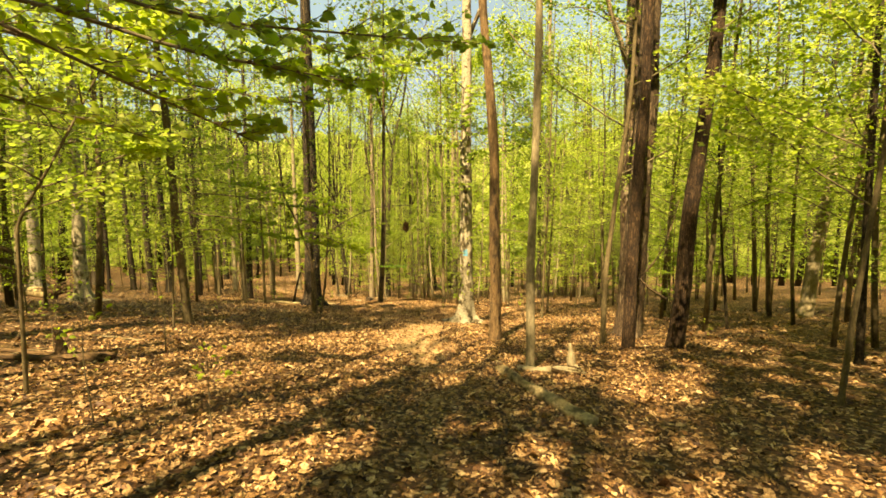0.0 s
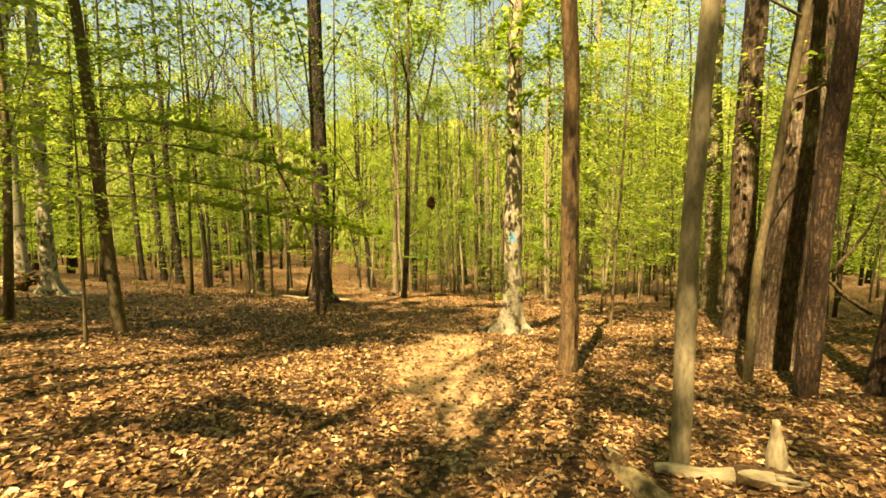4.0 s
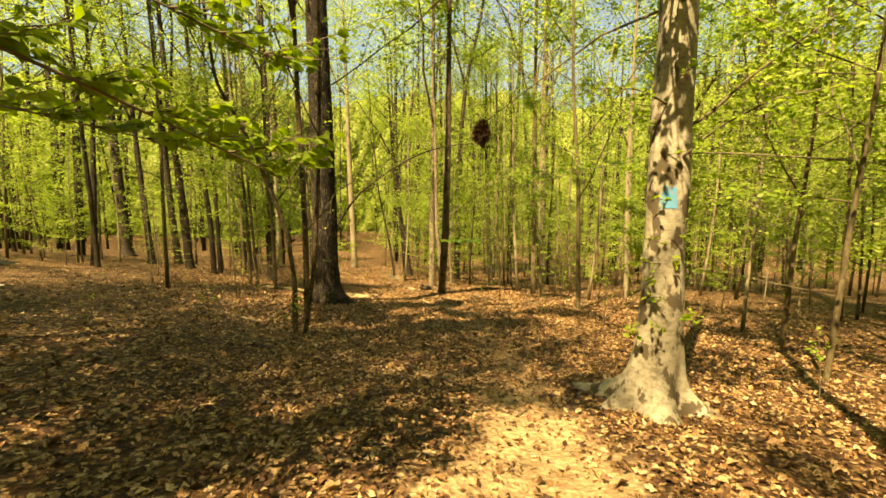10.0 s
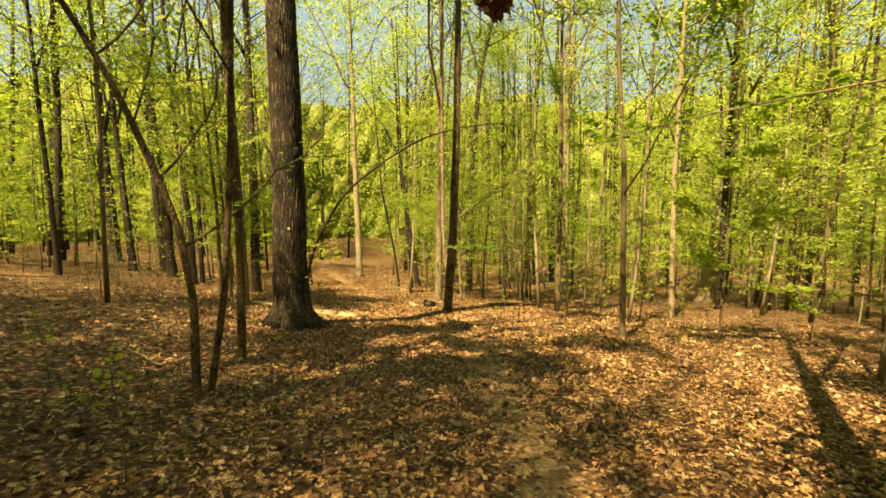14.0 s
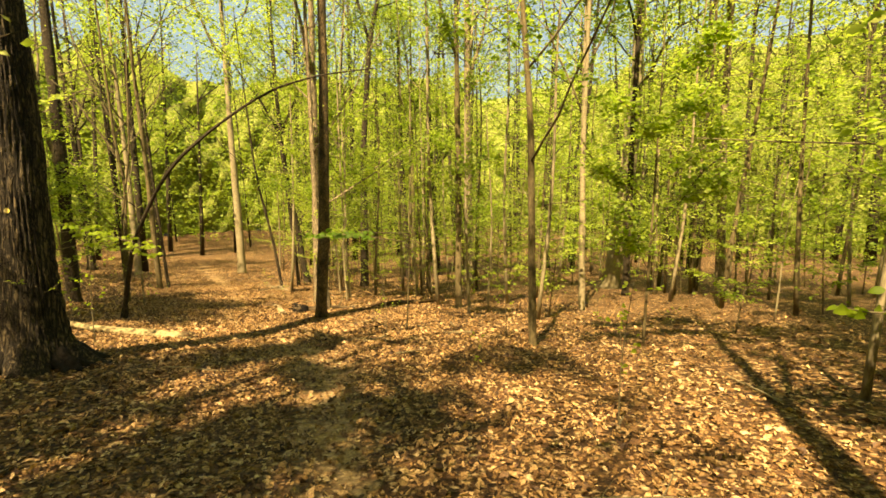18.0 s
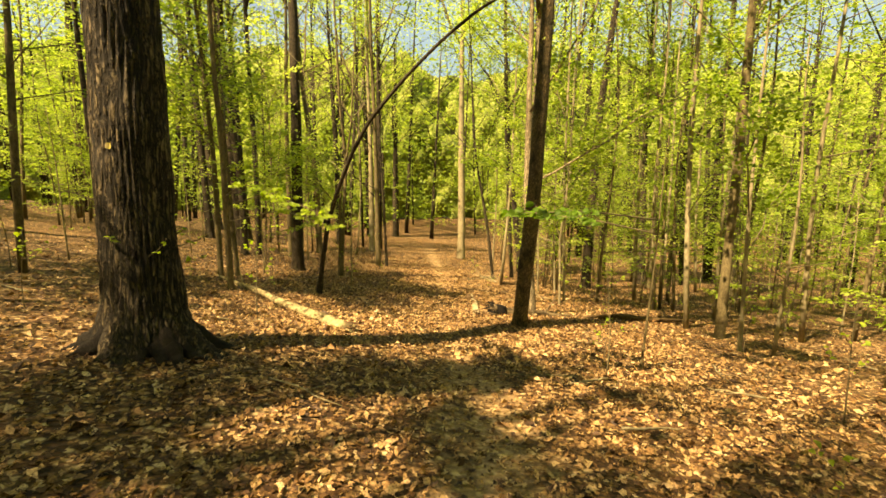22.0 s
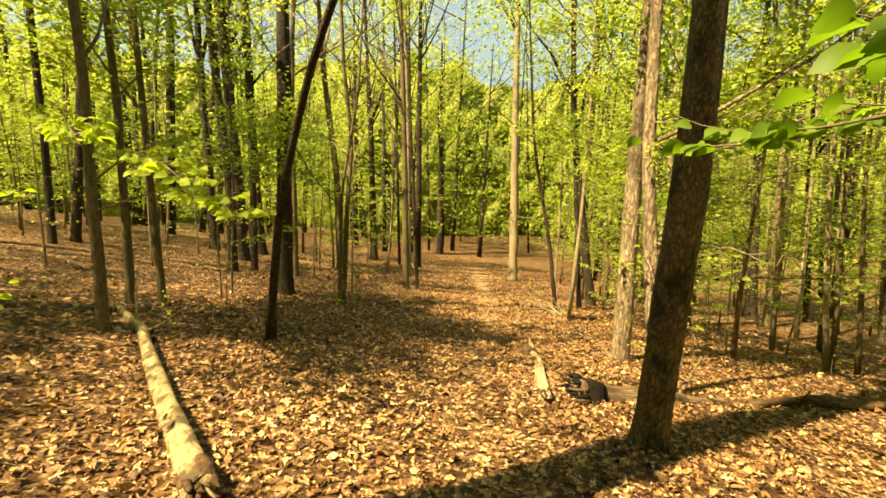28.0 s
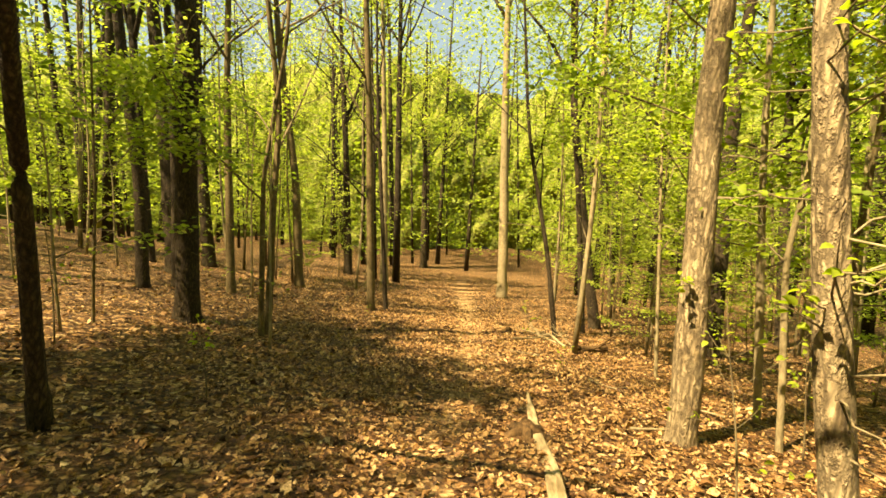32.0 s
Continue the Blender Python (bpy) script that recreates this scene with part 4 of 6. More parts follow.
def sapling(H, seed, n_branch=14, per=78, size=0.076, bark="smooth", label="young beech sapling with flat sprays of bright green leaves", group="saplings of the undergrowth"):
    """A young beech: a thin stem with flat sprays of leaves, built at the origin."""
    g = np.random.default_rng(seed)
    th = thing("sapling", 0, 0, 0, label, "sapling", group)
    n = 9
    s = np.linspace(0, 1, n)
    lean = g.normal(0, 0.025 if bark == "pale" else 0.05, 2)
    line = np.stack([lean[0] * H * s + 0.03 * H * np.sin(s * 5 + seed) * s, lean[1] * H * s, H * s - 0.05], -1)
    r = 0.0055 * H * (1 - 0.85 * s) + 0.004
    part("stem", mesh_of("stem", *tube(line, r, 6, 0.05, seed=seed), BARK[bark], True), th)
    twigs, cs, ws, us = [], [], [], []
    for i in range(n_branch):
        t = 0.2 + 0.78 * (i + g.uniform(0, 0.9)) / n_branch
        at = np.array([np.interp(t, s, line[:, k]) for k in range(3)])
        length = H * 0.30 * (1.12 - t) * g.uniform(0.7, 1.35) + 0.25
        az = i * 2.4 + g.uniform(-0.5, 0.5)
        ln = limb_line(at, az, g.uniform(0.0, 0.45), length, g, 6)
        ln[:, 2] -= 0.10 * length * np.linspace(0, 1, 6) ** 2
        twigs.append(tube(ln[::2], np.linspace(0.010, 0.004, 3), 4, seed=i, cap=False))
        k = int(1.05 * per * (0.5 + length / (0.3 * H)))
        q = g.beta(1.6, 1.1, k) * 4.99
        i0 = q.astype(int)
        p = ln[i0] + (ln[i0 + 1] - ln[i0]) * (q - i0)[:, None]
        side = g.normal(0, 0.20 * length, k)
        out = np.array([-math.sin(az), math.cos(az), 0.0])
        p = p + side[:, None] * out + np.stack([g.normal(0, 0.05, k), g.normal(0, 0.05, k), g.normal(-0.01, 0.028, k) - 0.1 * np.abs(side)], -1)
        cs.append(p)
        ws.append(np.array([math.cos(az), math.sin(az), -0.2])[None] + np.sign(side)[:, None] * out * 0.8 + g.normal(0, 0.25, (k, 3)))
        us.append(random_ups(k, g, 0.5))
    tagged(part("branch", mesh_of("branch", *join(twigs), BARK["twig"], True), th), kind="stuff")
    c, w, u = np.concatenate(cs), np.concatenate(ws), np.concatenate(us)
    ln = g.uniform(0.75, 1.25, len(c)) * size
    tagged(part("foliage", mesh_of("foliage", *leaves(c, w, u, ln, ln * 0.68), LEAF), th), kind="stuff")
    return th


behind()


def undergrowth():
    kinds = [sapling(h, 40 + i, n, p) for i, (h, n, p) in enumerate(((2.6, 11, 50), (3.8, 14, 62), (5.0, 16, 72), (6.2, 19, 80), (4.4, 14, 62), (7.4, 22, 80), (10.5, 30, 85), (9.0, 26, 80)))]
    g = np.random.default_rng(5)
    placed = 0
    used = set()
    while placed < 205:
        x, y = g.uniform(-30, 22), g.uniform(3, 56)
        near = path_off(x, y)
        if near < 5.0 or near > 27 or trail_off(x, y) < (1.6 if y < 28 else 3.4) or g.uniform() > (near - 4.0) / 8:
            continue
        if y < 14 and -9 < x < 3 and near < 8 or in_the_way(x, y):
            continue
        if math.hypot(x + 3.0, y - 30.0) < 3.0 or math.hypot(x + 9.0, y - 15.0) < 2.6:
            continue
        if y > 22 and min(float(trail_off(x + 0.2 * h, y + 0.67 * h)) for h in (2, 4, 6, 8)) < 1.7 and g.uniform() < 0.85:
            continue
        if -22 < x < -7 and 15 < y < 33 and g.uniform() < 0.6:
            continue
        k = int(g.integers(0, len(kinds))) if near < 9 else int(g.choice(len(kinds), p=(0.09, 0.1, 0.1, 0.12, 0.1, 0.13, 0.2, 0.16)))
        m = Matrix.Translation((x, y, float(ground_z(x, y)) - 0.02)) @ Matrix.Rotation(g.uniform(0, 6.28), 4, "Z") @ Matrix.Scale(g.uniform(0.85, 1.3), 4)
        if k in used:
            copy_thing(kinds[k], m)
        else:
            kinds[k].matrix_basis = m
            used.add(k)
        placed += 1


undergrowth()


def tall_saplings():
    """Taller young beeches between the trunks on both sides."""
    spots = ((-9.5, 9.4), (-12.2, 12.0), (-14.0, 14.4), (-8.6, 11.6), (8.6, 9.2), (9.8, 13.0), (11.4, 10.6), (7.4, 15.8), (10.2, 18.0), (13.0, 14.5), (6.6, 19.0), (7.6, 22.4), (6.7, 11.9), (8.1, 7.4), (12.6, 12.4), (10.8, 15.4), (-15.5, 17.0), (-11.4, 10.2), (9.0, 27.5), (12.2, 21.5))
    first = sapling(9.6, 61, 30, 96, 0.076)
    g = np.random.default_rng(62)
    for i, (x, y) in enumerate(spots):
        m = Matrix.Translation((x, y, float(ground_z(x, y)) - 0.02)) @ Matrix.Rotation(g.uniform(0, 6.28), 4, "Z") @ Matrix.Scale(g.uniform(0.85, 1.25), 4)
        if i:
            copy_thing(first, m)
        else:
            first.matrix_basis = m


tall_saplings()


def thin_poles():
    """Slender pale stems with few leaves that stand close together under the tall trees."""
    kinds = [sapling(h, 90 + i, 9, 11, 0.085, "pale", "thin pale pole of a young tree with few leaves", "thin poles among the trunks") for i, h in enumerate((4.2, 6.4, 8.6))]
    g = np.random.default_rng(95)
    n = 0
    spots = []
    while n < 66:
        x, y = g.uniform(-26, 16), g.uniform(20, 50)
        off = path_off(x, y)
        if off < 5.5 or off > 24 or trail_off(x, y) < 2.2 or g.uniform() > (1.0 if x > -4 else 0.5):
            continue
        if in_the_way(x, y) or any(math.hypot(x - a, y - b) < 1.6 for a, b in spots):
            continue
        spots.append((x, y))
        m = Matrix.Translation((x, y, float(ground_z(x, y)) - 0.02)) @ Matrix.Rotation(g.uniform(0, 6.28), 4, "Z") @ Matrix.Scale(g.uniform(0.8, 1.3), 4)
        if n < 3:
            kinds[n].matrix_basis = m
        else:
            copy_thing(kinds[n % 3], m)
        n += 1


thin_poles()

# ---- woods further off ----


def far_woods():
    g = np.random.default_rng(11)
    stems, cs, sizes = [], [], []

    def clump(cen, k, wide, tall, size):
        cs.append(cen + g.normal(0, 1, (k, 3)) * np.array([wide, wide, tall]))
        sizes.append(np.full(k, size))

    n = 0
    while n < 380:
        x, y = g.uniform(-75, 65), g.uniform(-40, 105)
        off = path_off(x, y)
        if off < 26 and y > 2 or off < 5 or (trail_off(x, y) < 3 and y < 60) or off > 72 or (y < 0 and off > 30):
            continue
        n += 1
        H, d = g.uniform(19, 31), g.uniform(0.16, 0.55)
        z = float(ground_z(x, y)) - 0.1
        lean = g.normal(0, 0.04, 2)
        s = np.linspace(0, 1, 6)
        line = np.stack([x + lean[0] * H * s, y + lean[1] * H * s, z + H * s], -1)
        stems.append(tube(line, d / 2 * (1 - 0.8 * s), 7, 0.05, seed=n))
        for k in range(4):
            at = line[2] + (line[5] - line[2]) * g.uniform(0, 0.8)
            ln = limb_line(at, g.uniform(0, 6.28), g.uniform(0.4, 0.9), H * 0.25, g, 4)
            stems.append(tube(ln, np.linspace(d * 0.14, 0.02, 4), 4, seed=k, cap=False))
        for k in range(23):
            a, rr = g.uniform(0, 6.28), g.uniform(0.2, 3.4)
            clump(line[0] + (line[5] - line[0]) * g.uniform(0.2, 1.0) + np.array([math.cos(a) * rr, math.sin(a) * rr, 0]), 24 if y > 0 else 18, 1.05, 0.25, 0.215 if y > 0 else 0.27)
    # leafy thickets between the trunks
    m = 0
    while m < 1100:
        x, y = g.uniform(-70, 55), g.uniform(4, 100)
        off = path_off(x, y)
        if off < 20 or (trail_off(x, y) < 2.0 and y < 56) or off > 72:
            continue
        m += 1
        z = float(ground_z(x, y))
        top = g.uniform(3, 15)
        for k in range(4):
            clump(np.array([x, y, z + top * g.uniform(0.38 if x < -6 else 0.1, 1.0)]) + np.array([g.normal(0, 0.8), g.normal(0, 0.8), 0]), 29, 0.9, 0.14, 0.10 + 0.0026 * off)
    tagged(new("far_trunks", mesh_of("far_trunks", *join(stems), BARK["dark"], True)), "distant dark tree trunks of the surrounding woods", "woods", kind="stuff")
    c, sz = np.concatenate(cs), np.concatenate(sizes)
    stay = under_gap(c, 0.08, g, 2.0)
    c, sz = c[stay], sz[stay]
    k = len(c)
    ln = sz * g.uniform(0.7, 1.4, k)
    tagged(new("far_foliage", mesh_of("far_foliage", *leaves(c, random_ways(k, g), random_ups(k, g, 0.8), ln, ln * 0.7, 0.2, 4), LEAF)), "distant spring foliage of the surrounding woods", "foliage", kind="stuff")


far_woods()


def woods_edge():
    """The closed wall of leaves where the wood is too deep to see through."""
    n, m = 620, 34
    th = np.linspace(0, 2 * math.pi, n, endpoint=False)[:, None]
    u = np.linspace(0, 1, m)[None]
    R = 70 + 6 * np.sin(5 * th + 1) + 3 * np.sin(13 * th) + 0 * u
    top = 23.5 + 1.3 * np.sin(9 * th + 2) + 0.7 * np.sin(23 * th + 1) + 0.5 * np.sin(61 * th) + 0 * u
    bulge = 1.6 * np.sin(47 * th + 6 * u + 1.5 * np.sin(9 * u + 11 * th)) * np.sin(math.pi * u) + 1.1 * np.sin(91 * th + 17 * u) + 0.8 * np.sin(139 * th - 23 * u)
    rad = R - bulge + 7 * u ** 3
    x, y = -6 + rad * np.sin(th), 20 + rad * np.cos(th)
    z = ground_z(x, y) - 0.3 + top * u + 0.5 * np.sin(73 * th + 13 * u)
    v = np.stack([x, y, z], -1).reshape(-1, 3)
    i = np.arange(n)[:, None] * m + np.arange(m - 1)[None]
    j = (np.arange(n)[:, None] + 1) % n * m + np.arange(m - 1)[None]
    f = np.stack([i, i + 1, j + 1, j], -1).reshape(-1, 4)
    # the upper rim is loose: leaves stand in clumps with sky between them
    g = np.random.default_rng(77)
    k = 2900
    a, r = g.uniform(-1.9, 1.75, k), g.uniform(46, 74, k)
    cx, cy = -6 + r * np.sin(a), 20 + r * np.cos(a)
    cz = ground_z(cx, cy) + g.uniform(9, 36, k)
    c = np.repeat(np.stack([cx, cy, cz], -1), 20, 0) + g.normal(0, 1, (k * 20, 3)) * np.array([1.5, 1.5, 0.55])
    L = g.uniform(0.22, 0.5, len(c))
    tagged(new("high_foliage", mesh_of("high_foliage", *leaves(c, random_ways(len(c), g), random_ups(len(c), g, 2.0), L, L * 0.7, 0.2, 4), LEAF)), "high spring foliage of distant tree crowns", "foliage", kind="stuff")
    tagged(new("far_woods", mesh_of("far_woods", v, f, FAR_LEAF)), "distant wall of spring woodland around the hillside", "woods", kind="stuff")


woods_edge()

# ---- details of single trees ----
from mathutils.bvhtree import BVHTree


def by_name(name, x, y):
    """The tree whose base stands nearest to a place."""
    return min((o for o in scene.objects if o.name.split(".")[0] == name and o.type == "EMPTY"), key=lambda o: math.hypot(o.location.x - x, o.location.y - y))


class Bark:
    """Finds the surface of a trunk at a height and bearing, from its own middle there."""

    def __init__(self, tr):
        self.v = np.array([v.co[:] for v in tr.data.vertices])
        self.bvh = BVHTree.FromPolygons([v.co for v in tr.data.vertices], [p.vertices[:] for p in tr.data.polygons])

    def middle(self, h):
        k = np.argsort(np.abs(self.v[:, 2] - h))[:24]
        return Vector((*self.v[k, :2].mean(0), h))

    def at(self, h, out):
        return self.bvh.ray_cast(self.middle(h) + out * 1.5, -out)[0]


def trunk_of(th):
    return next(c for c in th.children if c.name.split(".")[0] == "trunk")


def paint_mat(name, color, rough=0.6):
    m, nt, b = mat(name, rough)
    where = coords(nt, (1, 1, 1))
    wear = noise_tex(nt, where, 30.0, 5, 0.7)
    col = mixed(nt, ramp(nt, wear, (0.50, (0, 0, 0)), (0.60, (0.75, 0.75, 0.75))), color, (0.25, 0.20, 0.14))
    nt.links.new(col, b.inputs["Base Color"])
    return m


def plate(th, name, height, facing, wide, tall, material, label, oval=False, lift=0.004, ragged=False):
    """A thin layer that lies on a trunk's bark, facing a bearing."""
    tr = trunk_of(th)
    bvh = BVHTree.FromPolygons([v.co for v in tr.data.vertices], [p.vertices[:] for p in tr.data.polygons])
    a = radians(facing)
    out, side = Vector((math.cos(a), math.sin(a), 0)), Vector((-math.sin(a), math.cos(a), 0))
    rows, cols = 12, 10
    verts, faces = [], []
    axis, _, _, _ = bvh.ray_cast(out * 3 + Vector((0, 0, height)), -out)
    axis = axis - out * 0.0
    g = np.random.default_rng(3 + int(height * 100))
    narrow, shift = g.uniform(0.25, 1.0, rows), np.cumsum(g.normal(0, 0.22, rows))
    for i in range(rows):
        for j in range(cols):
            u, v = 2 * j / (cols - 1) - 1, 2 * i / (rows - 1) - 1
            if ragged:
                u = u * narrow[i] * (1 - abs(v) ** 3 * 0.7) + shift[i] + g.uniform(-0.12, 0.12)
            elif oval:
                u, v = u * math.sqrt(1 - v * v / 2), v * math.sqrt(1 - u * u / 2)
            else:
                u = u * (0.86 - 0.14 * v) + g.uniform(-0.09, 0.09)
                v += g.uniform(-0.09, 0.09) - (0.32 if v > 0.9 and 0.0 < u < 0.45 else 0)
            p = axis + side * (u * wide / 2) + Vector((0, 0, v * tall / 2))
            hit, nor, _, _ = bvh.ray_cast(p + out * 1.0, -out)
            verts.append((hit if hit else p) + out * lift)
    for i in range(rows - 1):
        for j in range(cols - 1):
            k = i * cols + j
            faces.append((k, k + 1, k + cols + 1, k + cols))
    part(name, mesh_of(name, [tuple(v) for v in verts], faces, material, True), th, label)


beech = by_name("beech_tree", 0.62, 13.6)
plate(beech, "trail_blaze", 2.18, 262, 0.15, 0.205, paint_mat("blue_paint", (0.06, 0.27, 0.40)), "light blue painted trail blaze")
oak = by_name("oak_tree", -5.65, 21.0)
plate(oak, "tag", 2.16, 300, 0.058, 0.058, paint_mat("yellow_paint", (0.42, 0.34, 0.08)), "small round yellow trail marker", True, 0.012)


def sprouts(th, n, lo, hi, reach, seed, facing=None):
    """Short leafy twigs that spring from the bark of a trunk."""
    tr = trunk_of(th)
    skin = Bark(tr)
    g = np.random.default_rng(seed)
    for i in range(n):
        a = g.uniform(0, 6.28) if facing is None else radians(facing) + g.normal(0, 0.9)
        out = Vector((math.cos(a), math.sin(a), 0))
        h = g.uniform(lo, hi)
        hit = skin.at(h, out)
        if not hit:
            continue
        ln = limb_line(np.array(hit) - np.array(out) * 0.01, a + g.uniform(-0.5, 0.5), g.uniform(-0.1, 0.5), reach * g.uniform(0.5, 1.2), g, 6)
        tw = part("sprout", mesh_of("sprout", *tube(ln, np.linspace(0.006, 0.002, 6), 5, seed=i), BARK["twig"], True), th)
        k = int(g.integers(4, 9))
        q = g.uniform(1.5, 4.99, k)
        i0 = q.astype(int)
        p = ln[i0] + (ln[i0 + 1] - ln[i0]) * (q - i0)[:, None] + g.normal(0, 0.025, (k, 3))
        L = g.uniform(0.045, 0.075, k)
        tagged(part("foliage", mesh_of("foliage", *leaves(p, random_ways(k, g), random_ups(k, g, 0.7), L, L * 0.65, 0.15, 2), LEAF_NEW), tw), kind="stuff")


def oak_roots():
    """Dark roots that run from the oak's foot into the litter; their black includes the shade there."""
    g = np.random.default_rng(23)
    for i, (az, reach, fat) in enumerate(((-22, 0.72, 0.075), (-6, 0.80, 0.09), (12, 0.86, 0.095), (30, 0.92, 0.10), (48, 0.95, 0.10), (66, 0.85, 0.09), (-42, 0.68, 0.07), (-70, 0.70, 0.07), (-96, 0.74, 0.08), (-120, 0.78, 0.085), (-145, 0.8, 0.08), (170, 0.8, 0.08))):
        a = radians(az)
        d = np.array([math.cos(a), math.sin(a), 0.0])
        side = np.array([-d[1], d[0], 0.0])
        t = np.linspace(0, 1, 14)
        out = 0.30 + (reach - 0.30) * t
        floor = np.array([float(ground_z(oak.location.x + d[0] * r, oak.location.y + d[1] * r)) - oak.location.z for r in out])
        high = np.interp(t, (0, 0.3, 0.6, 1), (0.34, 0.13, 0.03, -0.03)) + g.normal(0, 0.008, 14)
        ln = d[None] * out[:, None] + side[None] * (0.05 * np.sin(4 * t + i) * t)[:, None] + np.stack([0 * t, 0 * t, floor + high], -1)
        girth = fat * np.interp(t, (0, 0.35, 1), (0.75, 1.0, 0.25)) * (1 + g.normal(0, 0.09, 14))
        part("root", mesh_of("root", *tube(ln, girth, 16, 0.16, seed=230 + i), BARK["black_rot_shade"], True), oak, "root swelling, blackened for the shade at the oak's foot")


oak_roots()
dead = by_name("dead_tree", 1.14, 10.05)
for i, (h, az, w, t) in enumerate(((0.62, 290, 0.05, 0.42), (1.18, 296, 0.035, 0.3), (1.62, 240, 0.03, 0.2), (1.95, 292, 0.05, 0.36), (2.35, 236, 0.035, 0.24), (2.75, 268, 0.07, 0.5))):
    plate(dead, "bark_remnant", h, az, w, t, BARK["russet"], "dark remnant of bark" if i == 0 else "", False, 0.005, True)


sprouts(beech, 26, 0.75, 3.4, 0.32, 51, 250)
sprouts(oak, 5, 0.9, 1.6, 0.4, 52, 20)
sprouts(by_name("young_tree", -3.61, 26.84), 7, 1.5, 3.0, 0.5, 53, 40)
sprouts(by_name("hickory_tree", -4.68, 30.6), 8, 0.8, 3.0, 0.5, 54, 250)
sprouts(by_name("hickory_tree", -3.76, 28.35), 9, 0.5, 3.2, 0.45, 55, 250)
sprouts(by_name("young_tree", 1.1, 23.4), 6, 1.2, 3.2, 0.5, 56)


def dead_twigs(th, n, lo, hi, reach, seed, facing):
    """Bare crooked twigs that stand out from a trunk."""
    tr = trunk_of(th)
    skin = Bark(tr)
    g = np.random.default_rng(seed)
    for i in range(n):
        a = radians(facing) + g.normal(0, 1.0)
        out = Vector((math.cos(a), math.sin(a), 0))
        hit = skin.at(g.uniform(lo, hi), out)
        if hit:
            ln = limb_line(np.array(hit) - np.array(out) * 0.01, a, g.uniform(-0.4, 0.5), reach * g.uniform(0.4, 1.2), g, 7)
            ln[1:] += g.normal(0, 0.015, (6, 3))
            side = limb_line(ln[3], a + g.choice([-0.8, 0.8]), g.uniform(-0.3, 0.4), reach * 0.35, g, 4)
            part("dead_twig", mesh_of("dead_twig", *join([tube(ln, np.linspace(0.007, 0.002, 7), 5, seed=i), tube(side, np.linspace(0.004, 0.0015, 4), 4, cap=False)]), BARK["pale"], True), th)


dead_twigs(by_name("hickory_tree", -3.76, 28.35), 16, 0.4, 3.2, 0.7, 57, 0)
dead_twigs(by_name("hickory_tree", -4.68, 30.6), 10, 2.0, 4.5, 0.8, 58, 20)
dead_twigs(by_name("young_tree", 1.15, 23.45), 10, 1.8, 4.5, 0.6, 59, 90)
dead_twigs(by_name("young_tree", -3.61, 26.84), 7, 1.8, 3.6, 0.6, 60, 60)


def spray(th, line, r0, seed, bare=0.35, per=60, size=0.075, material=None, name="limb", wide=0.16):
    """A limb along given places, with side twigs and broad leaves over its outer part; places are from the thing's foot."""
    g = np.random.default_rng(seed)
    line = np.asarray(line, float)
    t = np.linspace(0, len(line) - 1, 16)
    i0 = np.minimum(t.astype(int), len(line) - 2)
    fine = line[i0] + (line[i0 + 1] - line[i0]) * (t - i0)[:, None]
    for _ in range(2):
        fine[1:-1] = (fine[:-2] + 2 * fine[1:-1] + fine[2:]) / 4
    pieces = [tube(fine, np.linspace(r0, 0.003, 16), 6, 0.04, seed=seed)]
    cs, ws = [], []
    n_tw = max(12, per // 8)
    for i in range(n_tw):
        q = int((bare + (1 - bare) * i / n_tw) * 15)
        d = fine[min(q + 1, 15)] - fine[max(q - 1, 0)]
        az = math.atan2(d[1], d[0]) + (1 if i % 2 else -1) * g.uniform(0.5, 1.0)
        tw = limb_line(fine[q], az, g.uniform(-0.25, 0.15), wide * g.uniform(1.0, 2.6), g, 5)
        pieces.append(tube(tw, np.linspace(0.004, 0.0015, 5), 4, seed=i, cap=False))
        k = max(3, per // n_tw)
        s = g.uniform(0.4, 4.0, k)
        j = np.minimum(s.astype(int), 3)
        p = tw[j] + (tw[j + 1] - tw[j]) * (s - j)[:, None]
        side = np.where(np.arange(k) % 2, 1.0, -1.0)
        way = np.stack([np.cos(az + side * 0.8), np.sin(az + side * 0.8), np.full(k, -0.25)], -1)
        cs.append(p + way * size * 0.5)
        ws.append(way + g.normal(0, 0.15, (k, 3)))
    lim = part(name, mesh_of(name, *join(pieces), BARK["twig"], True), th)
    c, w = np.concatenate(cs), np.concatenate(ws)
    L = g.uniform(0.7, 1.2, len(c)) * size
    tagged(part("foliage", mesh_of("foliage", *leaves(c, w, random_ups(len(c), g, 1.2), L, L * 0.66, 0.12, 2), material or LEAF_DEEP), lim), kind="stuff")


def reach_tree(x, y, H, d, limbs, label, seed):
    z = float(ground_z(x, y)) - 0.04
    th = thing("young_tree", x, y, z, label, "tree")
    line = stem_line(H, [(H * 0.5, 0.06, 0.05)], 24)
    part("trunk", mesh_of("trunk", *tube(line, np.linspace(d / 2, 0.006, 24), 9, 0.05, seed=seed), BARK["smooth"], True), th)
    for i, (h, places, per, size, material) in enumerate(limbs):
        at = np.array([np.interp(h, line[:, 2], line[:, 0]), np.interp(h, line[:, 2], line[:, 1]), h])
        spray(th, [at] + [(a - x, b - y, c - z) for a, b, c in places], d * 0.2 + 0.005, seed + i, 0.3, per, size, material, wide=0.22 if per > 180 else 0.16)
    return th


